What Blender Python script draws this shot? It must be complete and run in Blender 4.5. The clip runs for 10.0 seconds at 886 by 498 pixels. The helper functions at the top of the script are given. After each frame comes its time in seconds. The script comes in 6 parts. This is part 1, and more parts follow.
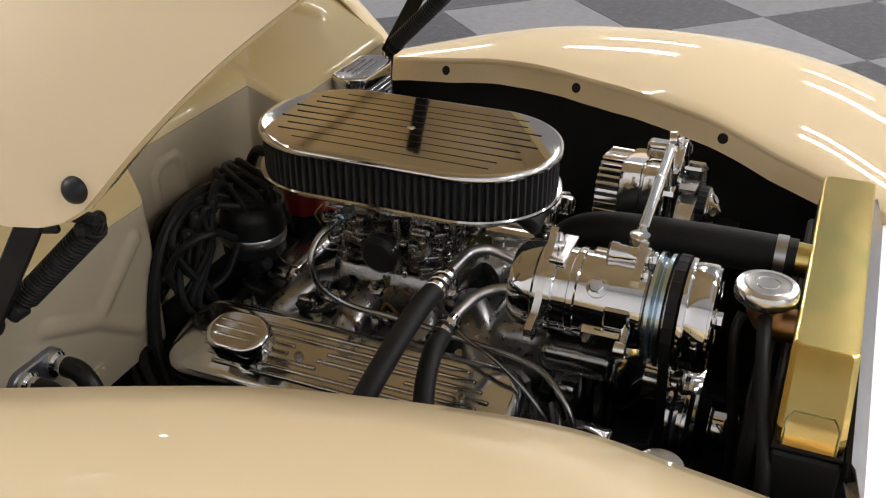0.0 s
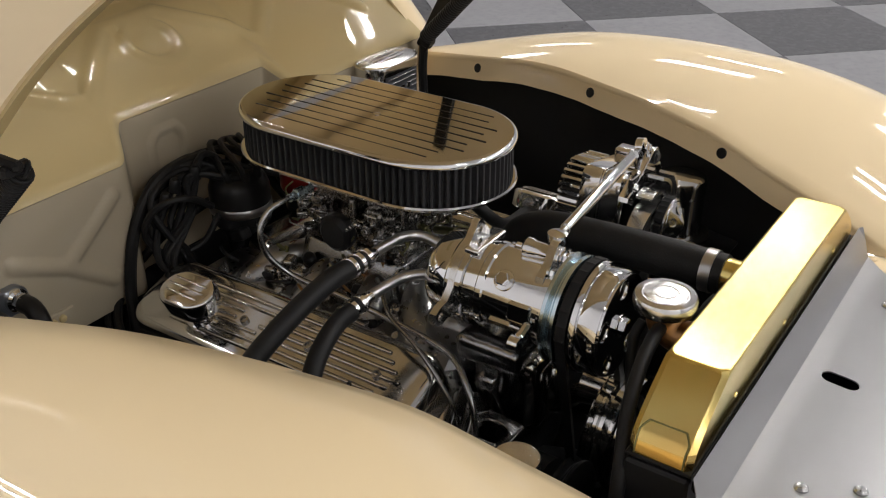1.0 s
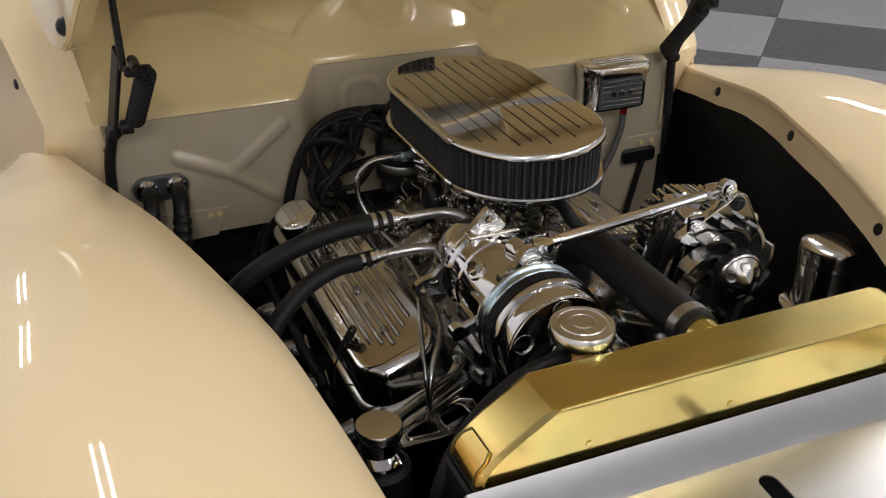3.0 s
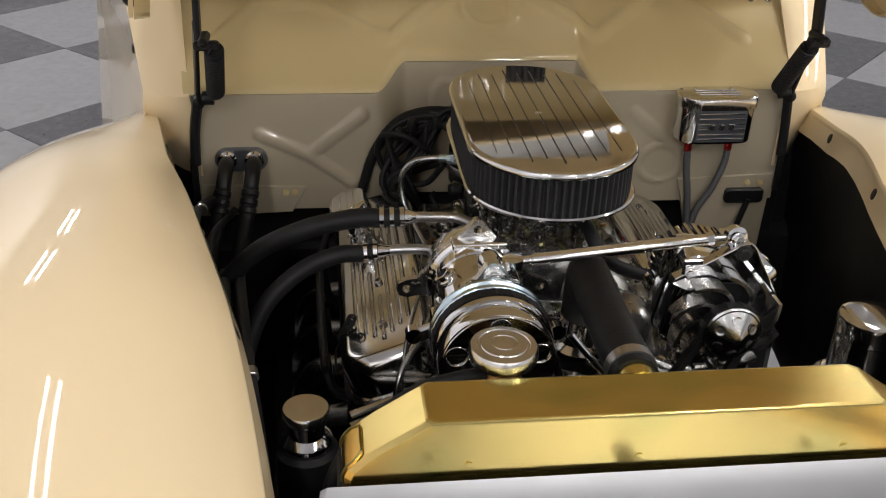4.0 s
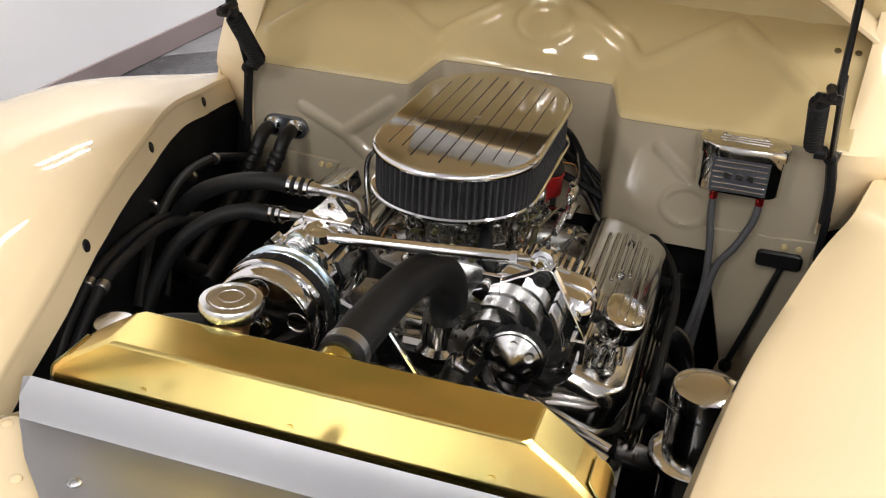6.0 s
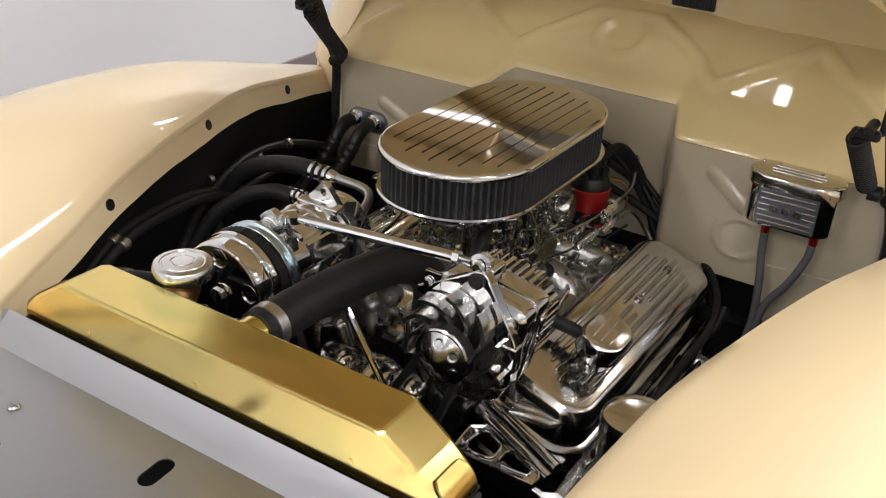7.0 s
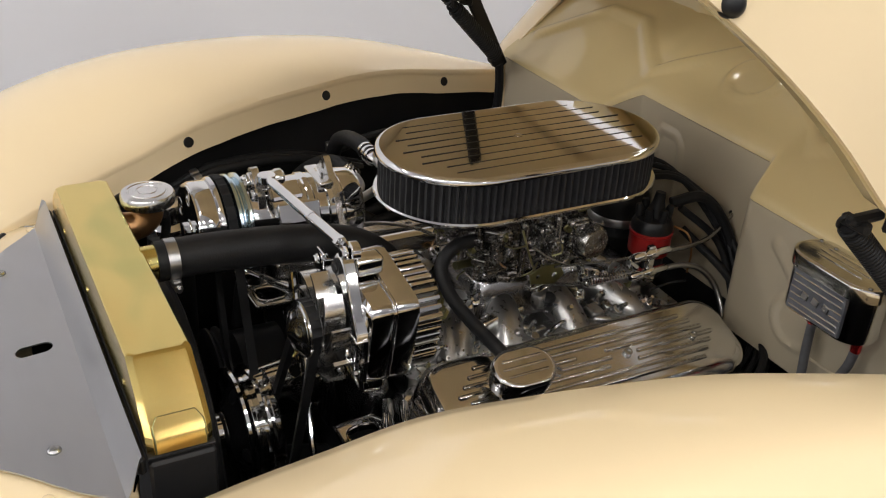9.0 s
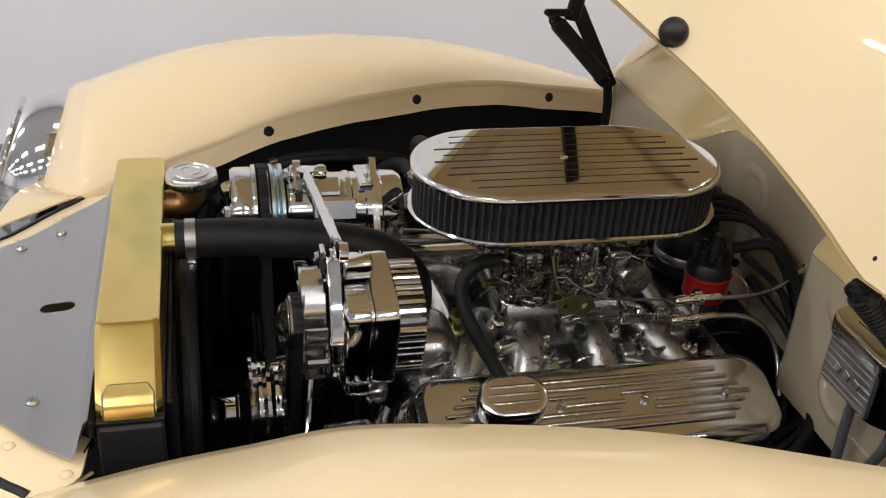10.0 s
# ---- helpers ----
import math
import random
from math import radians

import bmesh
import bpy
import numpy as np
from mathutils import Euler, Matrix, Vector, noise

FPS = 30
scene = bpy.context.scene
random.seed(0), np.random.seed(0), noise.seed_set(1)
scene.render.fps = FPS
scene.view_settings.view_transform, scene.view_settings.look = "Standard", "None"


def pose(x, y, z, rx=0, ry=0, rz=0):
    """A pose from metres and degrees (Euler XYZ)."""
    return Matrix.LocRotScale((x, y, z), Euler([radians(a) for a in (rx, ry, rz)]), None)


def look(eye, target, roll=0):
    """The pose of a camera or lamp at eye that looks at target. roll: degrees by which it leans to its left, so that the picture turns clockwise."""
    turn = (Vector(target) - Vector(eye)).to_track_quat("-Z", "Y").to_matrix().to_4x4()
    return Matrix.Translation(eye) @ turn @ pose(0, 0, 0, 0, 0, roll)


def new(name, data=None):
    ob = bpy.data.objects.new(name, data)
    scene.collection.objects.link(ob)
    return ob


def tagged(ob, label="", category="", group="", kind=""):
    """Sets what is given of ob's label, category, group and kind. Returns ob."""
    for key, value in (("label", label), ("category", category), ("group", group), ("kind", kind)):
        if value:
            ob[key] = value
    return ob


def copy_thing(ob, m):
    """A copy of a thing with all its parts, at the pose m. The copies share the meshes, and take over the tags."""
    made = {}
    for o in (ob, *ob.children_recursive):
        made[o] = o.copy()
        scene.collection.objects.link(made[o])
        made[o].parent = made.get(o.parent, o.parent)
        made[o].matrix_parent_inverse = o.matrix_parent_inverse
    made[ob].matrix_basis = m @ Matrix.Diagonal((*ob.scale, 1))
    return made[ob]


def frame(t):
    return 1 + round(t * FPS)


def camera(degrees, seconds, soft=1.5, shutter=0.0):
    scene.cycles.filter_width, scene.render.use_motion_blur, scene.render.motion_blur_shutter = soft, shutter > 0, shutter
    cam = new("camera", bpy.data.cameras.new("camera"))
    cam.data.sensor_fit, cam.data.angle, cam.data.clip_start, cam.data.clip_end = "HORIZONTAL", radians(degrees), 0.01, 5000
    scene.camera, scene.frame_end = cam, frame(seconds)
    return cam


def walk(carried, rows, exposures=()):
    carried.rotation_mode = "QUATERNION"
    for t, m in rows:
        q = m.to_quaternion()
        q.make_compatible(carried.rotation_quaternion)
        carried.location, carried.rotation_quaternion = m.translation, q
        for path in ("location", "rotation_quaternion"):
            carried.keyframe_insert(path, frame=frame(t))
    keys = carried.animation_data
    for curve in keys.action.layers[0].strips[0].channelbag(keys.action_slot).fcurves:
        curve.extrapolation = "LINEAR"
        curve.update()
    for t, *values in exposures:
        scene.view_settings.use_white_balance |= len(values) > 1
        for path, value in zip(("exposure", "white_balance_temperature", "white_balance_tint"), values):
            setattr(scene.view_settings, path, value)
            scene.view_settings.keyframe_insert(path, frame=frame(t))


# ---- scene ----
cam = camera(47.7, 10.0, soft=1.1)
PATH = [
    (0, (-1.109, -0.316, 1.579), (0.499, 0.352, 0.595), -0.1),
    (0.5, (-1.07, -0.458, 1.575), (0.466, 0.374, 0.601), -0.5),
    (1, (-1.008, -0.593, 1.568), (0.447, 0.38, 0.6), 0.1),
    (1.5, (-0.933, -0.72, 1.565), (0.4, 0.418, 0.602), 0.3),
    (2, (-0.849, -0.832, 1.565), (0.323, 0.474, 0.605), 0.5),
    (2.5, (-0.728, -0.936, 1.559), (0.228, 0.531, 0.593), 0.5),
    (3, (-0.587, -1.006, 1.556), (0.109, 0.608, 0.6), 0.5),
    (3.2, (-0.532, -1.027, 1.553), (0.059, 0.631, 0.603), 0.6),
    (4.3, (-0.198, -1.1, 1.564), (-0.067, 0.653, 0.61), 2.8),
    (4.5, (-0.136, -1.106, 1.57), (-0.056, 0.646, 0.609), 3.4),
    (5, (0.026, -1.118, 1.569), (-0.038, 0.641, 0.619), 3.8),
    (5.5, (0.193, -1.115, 1.57), (-0.067, 0.627, 0.623), 3.4),
    (5.7, (0.25, -1.105, 1.564), (-0.104, 0.623, 0.621), 3.4),
    (6.8, (0.575, -0.99, 1.551), (-0.281, 0.565, 0.63), 3.0),
    (7, (0.635, -0.966, 1.561), (-0.293, 0.541, 0.63), 3.0),
    (7.5, (0.766, -0.88, 1.563), (-0.325, 0.512, 0.63), 3.4),
    (8, (0.891, -0.77, 1.571), (-0.365, 0.47, 0.63), 3.4),
    (8.5, (0.986, -0.641, 1.575), (-0.427, 0.414, 0.631), 3.3),
    (9, (1.074, -0.511, 1.578), (-0.466, 0.342, 0.63), 3.4),
    (9.5, (1.117, -0.385, 1.58), (-0.519, 0.263, 0.629), 3.5),
    (10, (1.138, -0.265, 1.582), (-0.562, 0.184, 0.629), 4.0),
]
walk(cam, [(t, look(eye, target, roll)) for t, eye, target, roll in PATH],
     exposures=[(0, -0.25), (0.5, -0.33), (2.5, -0.42), (4.5, -0.1), (5.0, 0.12), (5.7, 0.19), (7.0, -0.02), (7.5, -0.15), (8.5, -0.22), (10, -0.2)])

# ---- light and room air ----
world = bpy.data.worlds.new("showroom_air")
scene.world = world
world.use_nodes = True
world.node_tree.nodes["Background"].inputs["Color"].default_value = (0.9, 0.92, 1.0, 1)
world.node_tree.nodes["Background"].inputs["Strength"].default_value = 0.07

CEILING = 3.9
# rows beyond y=-9 are assumed, added to brighten brass and hood underside
# west row is boosted to fill the car's right side
LAMPS = [(x, y, 1.0) for x in (1.4, 3.5, 5.5) for y in (-14.4, -11.8, -9.2, -6.6, -4.0, -1.5, 1.15, 4.0)] + [(-1.5, y, 1.7) for y in (-6.6, -4.0, 3.3, 5.2)] + [(-0.4, 0.55, 0.5)]
LAMP_WATTS = 37.0


# ---- materials ----
def mat(name, color, rough=0.5, metal=0.0, coat=0.0, vary=0.08, scale=8.0, bump=0.0, bump_scale=200.0,
        rough_vary=0.05, dirt=None, dirt_amount=0.0, dirt_scale=3.0, dirt_detail=8, stretch=None):
    m = bpy.data.materials.new(name)
    m.use_nodes = True
    nt = m.node_tree
    b = nt.nodes["Principled BSDF"]
    b.inputs["Metallic"].default_value = metal
    b.inputs["Coat Weight"].default_value = coat
    b.inputs["Coat Roughness"].default_value = 0.025
    if coat:
        b.inputs["Specular IOR Level"].default_value = 0.15
    tc = nt.nodes.new("ShaderNodeTexCoord")
    mp = nt.nodes.new("ShaderNodeMapping")
    if stretch:
        mp.inputs["Scale"].default_value = stretch
    nt.links.new(tc.outputs["Object"], mp.inputs["Vector"])
    n1 = nt.nodes.new("ShaderNodeTexNoise")
    n1.inputs["Scale"].default_value = scale
    n1.inputs["Detail"].default_value = 4
    nt.links.new(mp.outputs["Vector"], n1.inputs["Vector"])
    ramp = nt.nodes.new("ShaderNodeMixRGB")
    lo = tuple(max(0.0, c * (1 - vary)) for c in color)
    hi = tuple(min(1.0, c * (1 + vary)) for c in color)
    ramp.inputs[1].default_value = (*lo, 1)
    ramp.inputs[2].default_value = (*hi, 1)
    nt.links.new(n1.outputs["Fac"], ramp.inputs[0])
    out = ramp.outputs[0]
    if dirt:
        n2 = nt.nodes.new("ShaderNodeTexNoise")
        n2.inputs["Scale"].default_value = dirt_scale
        n2.inputs["Detail"].default_value = dirt_detail
        nt.links.new(mp.outputs["Vector"], n2.inputs["Vector"])
        mr = nt.nodes.new("ShaderNodeMapRange")
        mr.inputs["From Min"].default_value = 0.48
        mr.inputs["From Max"].default_value = 0.72
        mr.inputs["To Max"].default_value = dirt_amount
        nt.links.new(n2.outputs["Fac"], mr.inputs["Value"])
        mx = nt.nodes.new("ShaderNodeMixRGB")
        mx.inputs[2].default_value = (*dirt, 1)
        nt.links.new(mr.outputs["Result"], mx.inputs[0])
        nt.links.new(out, mx.inputs[1])
        out = mx.outputs[0]
    nt.links.new(out, b.inputs["Base Color"])
    n3 = nt.nodes.new("ShaderNodeTexNoise")
    n3.inputs["Scale"].default_value = scale * 4
    n3.inputs["Detail"].default_value = 6
    nt.links.new(mp.outputs["Vector"], n3.inputs["Vector"])
    mr = nt.nodes.new("ShaderNodeMapRange")
    mr.inputs["To Min"].default_value = max(0.0, rough - rough_vary)
    mr.inputs["To Max"].default_value = min(1.0, rough + rough_vary)
    nt.links.new(n3.outputs["Fac"], mr.inputs["Value"])
    nt.links.new(mr.outputs["Result"], b.inputs["Roughness"])
    if bump:
        n4 = nt.nodes.new("ShaderNodeTexNoise")
        n4.inputs["Scale"].default_value = bump_scale
        n4.inputs["Detail"].default_value = 5
        nt.links.new(mp.outputs["Vector"], n4.inputs["Vector"])
        bp = nt.nodes.new("ShaderNodeBump")
        bp.inputs["Strength"].default_value = bump
        bp.inputs["Distance"].default_value = 0.001
        nt.links.new(n4.outputs["Fac"], bp.inputs["Height"])
        nt.links.new(bp.outputs["Normal"], b.inputs["Normal"])
    return m


CREAM = mat("cream_paint", (0.79, 0.635, 0.395), 0.55, coat=1.0, vary=0.02, scale=3, rough_vary=0.04)
# body cream again, with under-hood shade and yellow bounce put into the colour
CREAM_SHADED = mat("cream_paint_shaded", (0.62, 0.50, 0.262), 0.45, coat=1.0, vary=0.05, scale=6, rough_vary=0.06, bump=0.06, bump_scale=60)
CHROME = mat("chrome", (0.78, 0.78, 0.78), 0.07, metal=1, vary=0.03, scale=20, rough_vary=0.035)
CASTING = mat("buffed_casting", (0.74, 0.735, 0.72), 0.22, metal=1, vary=0.06, scale=25, rough_vary=0.08, bump=0.06, bump_scale=120)
POLISH = mat("polished_aluminium", (0.68, 0.67, 0.645), 0.125, metal=1, vary=0.06, scale=14, rough_vary=0.06, bump=0.05, bump_scale=90)
MIRROR = mat("mirror_aluminium", (0.70, 0.69, 0.66), 0.05, metal=1, vary=0.04, scale=14, rough_vary=0.03)
CAST = mat("cast_aluminium", (0.36, 0.36, 0.365), 0.22, metal=1, vary=0.2, scale=24, rough_vary=0.1, bump=0.2, bump_scale=180, dirt=(0.16, 0.14, 0.12), dirt_amount=0.5, dirt_scale=7)
SATIN = mat("brushed_aluminium", (0.50, 0.50, 0.505), 0.3, metal=1, vary=0.05, scale=6, rough_vary=0.05, bump=0.03, bump_scale=160, stretch=(1, 3, 1), dirt=(0.44, 0.44, 0.45), dirt_amount=0.4, dirt_scale=7, dirt_detail=3)
CAPMETAL = mat("machined_aluminium", (0.72, 0.71, 0.69), 0.2, metal=1, vary=0.05, scale=30, rough_vary=0.06)
INTAKE = mat("cast_intake_metal", (0.36, 0.36, 0.355), 0.3, metal=1, vary=0.2, scale=30, rough_vary=0.12, bump=0.3, bump_scale=38, dirt=(0.2, 0.18, 0.16), dirt_amount=0.2, dirt_scale=30)
STEEL = mat("steel", (0.40, 0.40, 0.40), 0.26, metal=1, vary=0.06, scale=30, rough_vary=0.03)
ZINC = mat("blue_zinc", (0.60, 0.72, 0.79), 0.2, metal=1, vary=0.15, scale=18, rough_vary=0.08)
GOLDZINC = mat("yellow_zinc", (0.22, 0.21, 0.10), 0.35, metal=1, vary=0.25, scale=40, rough_vary=0.1)
BRASS = mat("brass", (0.82, 0.635, 0.215), 0.24, metal=1, vary=0.0, rough_vary=0.0)


def heat_tint(m):
    """Soft olive and orange bloom over the polished brass, with faint wiping streaks in the gloss."""
    nt = m.node_tree
    b = nt.nodes["Principled BSDF"]
    tc = nt.nodes.new("ShaderNodeTexCoord")
    last = None
    for scale, size, lo, hi, tint in (((1.0, 1.0, 1.4), 5.5, 0.46, 0.74, (0.84, 0.51, 0.15)), ((1.0, 1.6, 1.2), 9.0, 0.50, 0.76, (0.66, 0.585, 0.21))):
        mp = nt.nodes.new("ShaderNodeMapping")
        mp.inputs["Scale"].default_value = scale
        mp.inputs["Location"].default_value = (size, 0.3, 0.7)
        nt.links.new(tc.outputs["Object"], mp.inputs["Vector"])
        n = nt.nodes.new("ShaderNodeTexNoise")
        n.inputs["Scale"].default_value = size
        n.inputs["Detail"].default_value = 1.0
        nt.links.new(mp.outputs["Vector"], n.inputs["Vector"])
        mr = nt.nodes.new("ShaderNodeMapRange")
        mr.interpolation_type = "SMOOTHSTEP"
        mr.inputs["From Min"].default_value = lo
        mr.inputs["From Max"].default_value = hi
        nt.links.new(n.outputs["Fac"], mr.inputs["Value"])
        mx = nt.nodes.new("ShaderNodeMixRGB")
        mx.inputs[1].default_value = (0.88, 0.69, 0.25, 1)
        mx.inputs[2].default_value = (*tint, 1)
        nt.links.new(mr.outputs["Result"], mx.inputs[0])
        if last:
            nt.links.new(last, mx.inputs[1])
        last = mx.outputs[0]
    nt.links.new(last, b.inputs["Base Color"])
    mp = nt.nodes.new("ShaderNodeMapping")
    mp.inputs["Scale"].default_value = (2, 30, 6)
    nt.links.new(tc.outputs["Object"], mp.inputs["Vector"])
    n = nt.nodes.new("ShaderNodeTexNoise")
    n.inputs["Scale"].default_value = 6
    n.inputs["Detail"].default_value = 3
    nt.links.new(mp.outputs["Vector"], n.inputs["Vector"])
    mr = nt.nodes.new("ShaderNodeMapRange")
    mr.inputs["To Min"].default_value = 0.13
    mr.inputs["To Max"].default_value = 0.28
    nt.links.new(n.outputs["Fac"], mr.inputs["Value"])
    nt.links.new(mr.outputs["Result"], b.inputs["Roughness"])


heat_tint(BRASS)
COPPER = mat("copper", (0.40, 0.22, 0.10), 0.38, metal=1, vary=0.3, scale=30, rough_vary=0.1)
RUBBER = mat("black_rubber", (0.008, 0.008, 0.0085), 0.55, vary=0.25, scale=40, bump=0.25, bump_scale=400, dirt=(0.02, 0.019, 0.018), dirt_amount=0.35, dirt_scale=25)
BLACK = mat("black_paint", (0.015, 0.015, 0.016), 0.42, vary=0.3, scale=12, bump=0.15, bump_scale=120, dirt=(0.022, 0.02, 0.018), dirt_amount=0.5, dirt_scale=14)
PLASTIC = mat("black_plastic", (0.009, 0.009, 0.0095), 0.38, vary=0.2, scale=30, bump=0.1)
PLEAT = mat("filter_cloth", (0.022, 0.022, 0.024), 0.75, vary=0.25, scale=60, bump=0.5, bump_scale=900)
RED = mat("red_plastic", (0.27, 0.008, 0.008), 0.3, vary=0.1, scale=30)
REDMETAL = mat("red_anodised", (0.55, 0.03, 0.03), 0.25, metal=0.8, vary=0.1, scale=30)
BRAID = mat("grey_braid", (0.09, 0.09, 0.095), 0.5, vary=0.25, scale=120, bump=0.5, bump_scale=700)
WALLPAINT = mat("white_wall_paint", (0.80, 0.80, 0.83), 0.6, vary=0.03, scale=1.5, bump=0.05, bump_scale=80)
BASEBOARD = mat("vinyl_baseboard", (0.26, 0.21, 0.21), 0.45, vary=0.1, scale=5)
CEILPAINT = mat("ceiling_paint", (0.82, 0.82, 0.83), 0.8, vary=0.05, scale=3)
TILE_L = mat("light_grey_tile", (0.21, 0.21, 0.22), 0.32, vary=0.18, scale=10, rough_vary=0.08, dirt=(0.15, 0.15, 0.155), dirt_amount=0.6, dirt_scale=24)
TILE_D = mat("charcoal_tile", (0.05, 0.05, 0.055), 0.3, vary=0.3, scale=10, rough_vary=0.08, dirt=(0.12, 0.12, 0.125), dirt_amount=0.7, dirt_scale=24)
GROOVE = mat("dark_groove", (0.055, 0.05, 0.042), 0.4, metal=0.6, vary=0.2, scale=60)
BLACKGLOSS = mat("glossy_black", (0.012, 0.012, 0.013), 0.12, coat=1.0, vary=0.2, scale=20)
# grey base stands in for the ceiling mirrored in the unseen glass
GREY_GLASS = mat("grey_reflecting_glass", (0.25, 0.255, 0.26), 0.05, coat=1.0, vary=0.1, scale=3, rough_vary=0.02)
LENS = mat("dark_headlight_glass", (0.02, 0.024, 0.035), 0.04, coat=1.0, vary=0.2, scale=12, rough_vary=0.02)
CARB = mat("clear_cast_zinc", (0.40, 0.39, 0.375), 0.25, metal=1, vary=0.3, scale=45, rough_vary=0.1, bump=0.3, bump_scale=220, dirt=(0.05, 0.04, 0.03), dirt_amount=0.7, dirt_scale=12)
SLOPE_GLINT = mat("pale_slope_reflection", (0.60, 0.55, 0.44), 0.4, vary=0.08, scale=40)
# cream of the firewall and toe panels, greyed so the colour carries their shade
GREIGE_SHADE = mat("greige_shade_on_cream", (0.45, 0.39, 0.285), 0.36, coat=1.0, vary=0.05, scale=6, rough_vary=0.06, bump=0.08, bump_scale=50, dirt=(0.42, 0.37, 0.29), dirt_amount=0.4, dirt_scale=9)
MACHINED = mat("machined_bracket_metal", (0.46, 0.46, 0.455), 0.17, metal=1, vary=0.04, scale=14, rough_vary=0.03)
SLATE = mat("dark_anodised", (0.24, 0.255, 0.29), 0.33, metal=0.9, vary=0.1, scale=20)
for m, level in ((BLACK, 0.2), (RUBBER, 0.3), (PLASTIC, 0.35)):
    m.node_tree.nodes["Principled BSDF"].inputs["Specular IOR Level"].default_value = level
LAMPMAT = bpy.data.materials.new("lamp_panel")
LAMPMAT.use_nodes = True
LAMPMAT.node_tree.nodes["Principled BSDF"].inputs["Emission Color"].default_value = (1, 0.98, 0.94, 1)
LAMPMAT.node_tree.nodes["Principled BSDF"].inputs["Emission Strength"].default_value = 6.0


# ---- mesh helpers: a shape is (points, faces) ----
def join(*shapes):
    pts, faces = [], []
    for p, f in shapes:
        k = len(pts)
        pts += list(p)
        faces += [tuple(i + k for i in face) for face in f]
    return pts, faces


def moved(shape, m):
    return [tuple(m @ Vector(p)) for p in shape[0]], shape[1]


def aim(at, way):
    return Matrix.Translation(at) @ Vector(way).to_track_quat("Z", "Y").to_matrix().to_4x4()


def rings(loops, cap0=True, cap1=True, closed=True):
    """Joins loops of equal length into one skin."""
    n = len(loops[0])
    pts = [p for loop in loops for p in loop]
    faces = []
    for r in range(len(loops) - 1):
        for i in range(n if closed else n - 1):
            j = (i + 1) % n
            faces.append((r * n + i, r * n + j, (r + 1) * n + j, (r + 1) * n + i))
    if cap0:
        faces.append(tuple(reversed(range(n))))
    if cap1:
        k = (len(loops) - 1) * n
        faces.append(tuple(range(k, k + n)))
    return pts, faces


def lathe(profile, at=(0, 0, 0), way=(0, 0, 1), seg=32, spin=0.0):
    """Turns (radius, height) pairs about the way."""
    loops = []
    for r, h in profile:
        r = max(r, 1e-4)
        loops.append([(r * math.cos(2 * math.pi * i / seg + spin), r * math.sin(2 * math.pi * i / seg + spin), h) for i in range(seg)])
    return moved(rings(loops), aim(at, way))


def box(at, size, ch=0.002, turn=None):
    hx, hy, hz = (s / 2 for s in size)
    c = min(ch, hx * 0.9, hy * 0.9, hz * 0.9)
    pts, idx = [], {}
    for sx in (-1, 1):
        for sy in (-1, 1):
            for sz in (-1, 1):
                for k in range(3):
                    h = [hx, hy, hz]
                    d = [h[a] - (0 if a == k else c) for a in range(3)]
                    idx[sx, sy, sz, k] = len(pts)
                    pts.append(Vector((sx * d[0], sy * d[1], sz * d[2])))
    faces = []
    for k in range(3):
        a, b = (k + 1) % 3, (k + 2) % 3
        for s in (-1, 1):
            ring = []
            for sa, sb in ((-1, -1), (1, -1), (1, 1), (-1, 1)):
                key = [0, 0, 0]
                key[k], key[a], key[b] = s, sa, sb
                ring.append(idx[(*key, k)])
            faces.append(tuple(ring if s > 0 else reversed(ring)))
        for sa in (-1, 1):
            for sb in (-1, 1):
                lo, hi = [0, 0, 0], [0, 0, 0]
                lo[k], hi[k] = -1, 1
                lo[a] = hi[a] = sa
                lo[b] = hi[b] = sb
                q = (idx[(*lo, a)], idx[(*hi, a)], idx[(*hi, b)], idx[(*lo, b)])
                faces.append(q if sa * sb > 0 else tuple(reversed(q)))
    for sx in (-1, 1):
        for sy in (-1, 1):
            for sz in (-1, 1):
                f = tuple(idx[sx, sy, sz, k] for k in range(3))
                faces.append(f if sx * sy * sz > 0 else tuple(reversed(f)))
    m = Matrix.Translation(at)
    if turn is not None:
        m = m @ turn.to_4x4()
    return [tuple(m @ p) for p in pts], faces


def spline(points, n=8):
    """Smooth run of points through the given ones."""
    P = [Vector(p) for p in points]
    if len(P) < 3:
        return P
    P = [2 * P[0] - P[1]] + P + [2 * P[-1] - P[-2]]
    out = []
    for i in range(1, len(P) - 2):
        a, b, c, d = P[i - 1:i + 3]
        for k in range(n):
            t = k / n
            out.append(0.5 * (2 * b + (c - a) * t + (2 * a - 5 * b + 4 * c - d) * t * t + (3 * b - a - 3 * c + d) * t ** 3))
    out.append(P[-2])
    return out


def tube(points, r, seg=12, n=8, smooth=True):
    run = spline(points, n) if smooth else [Vector(p) for p in points]
    loops, up = [], None
    for i, p in enumerate(run):
        way = (run[min(i + 1, len(run) - 1)] - run[max(i - 1, 0)]).normalized()
        if up is None:
            up = way.orthogonal().normalized()
        up = (up - way * up.dot(way)).normalized()
        side = way.cross(up)
        rr = r(i / (len(run) - 1)) if callable(r) else r
        loops.append([tuple(p + rr * (math.cos(2 * math.pi * k / seg) * up + math.sin(2 * math.pi * k / seg) * side)) for k in range(seg)])
    return rings(loops)


def oval(lx, ly, n=64):
    """Stadium outline, rounded ends on the longer axis."""
    out = []
    r = min(lx, ly)
    for i in range(n):
        a = 2 * math.pi * (i + 0.5) / n
        c, s = math.cos(a), math.sin(a)
        out.append((r * c + math.copysign(lx - r, c), r * s + math.copysign(ly - r, s)))
    return out


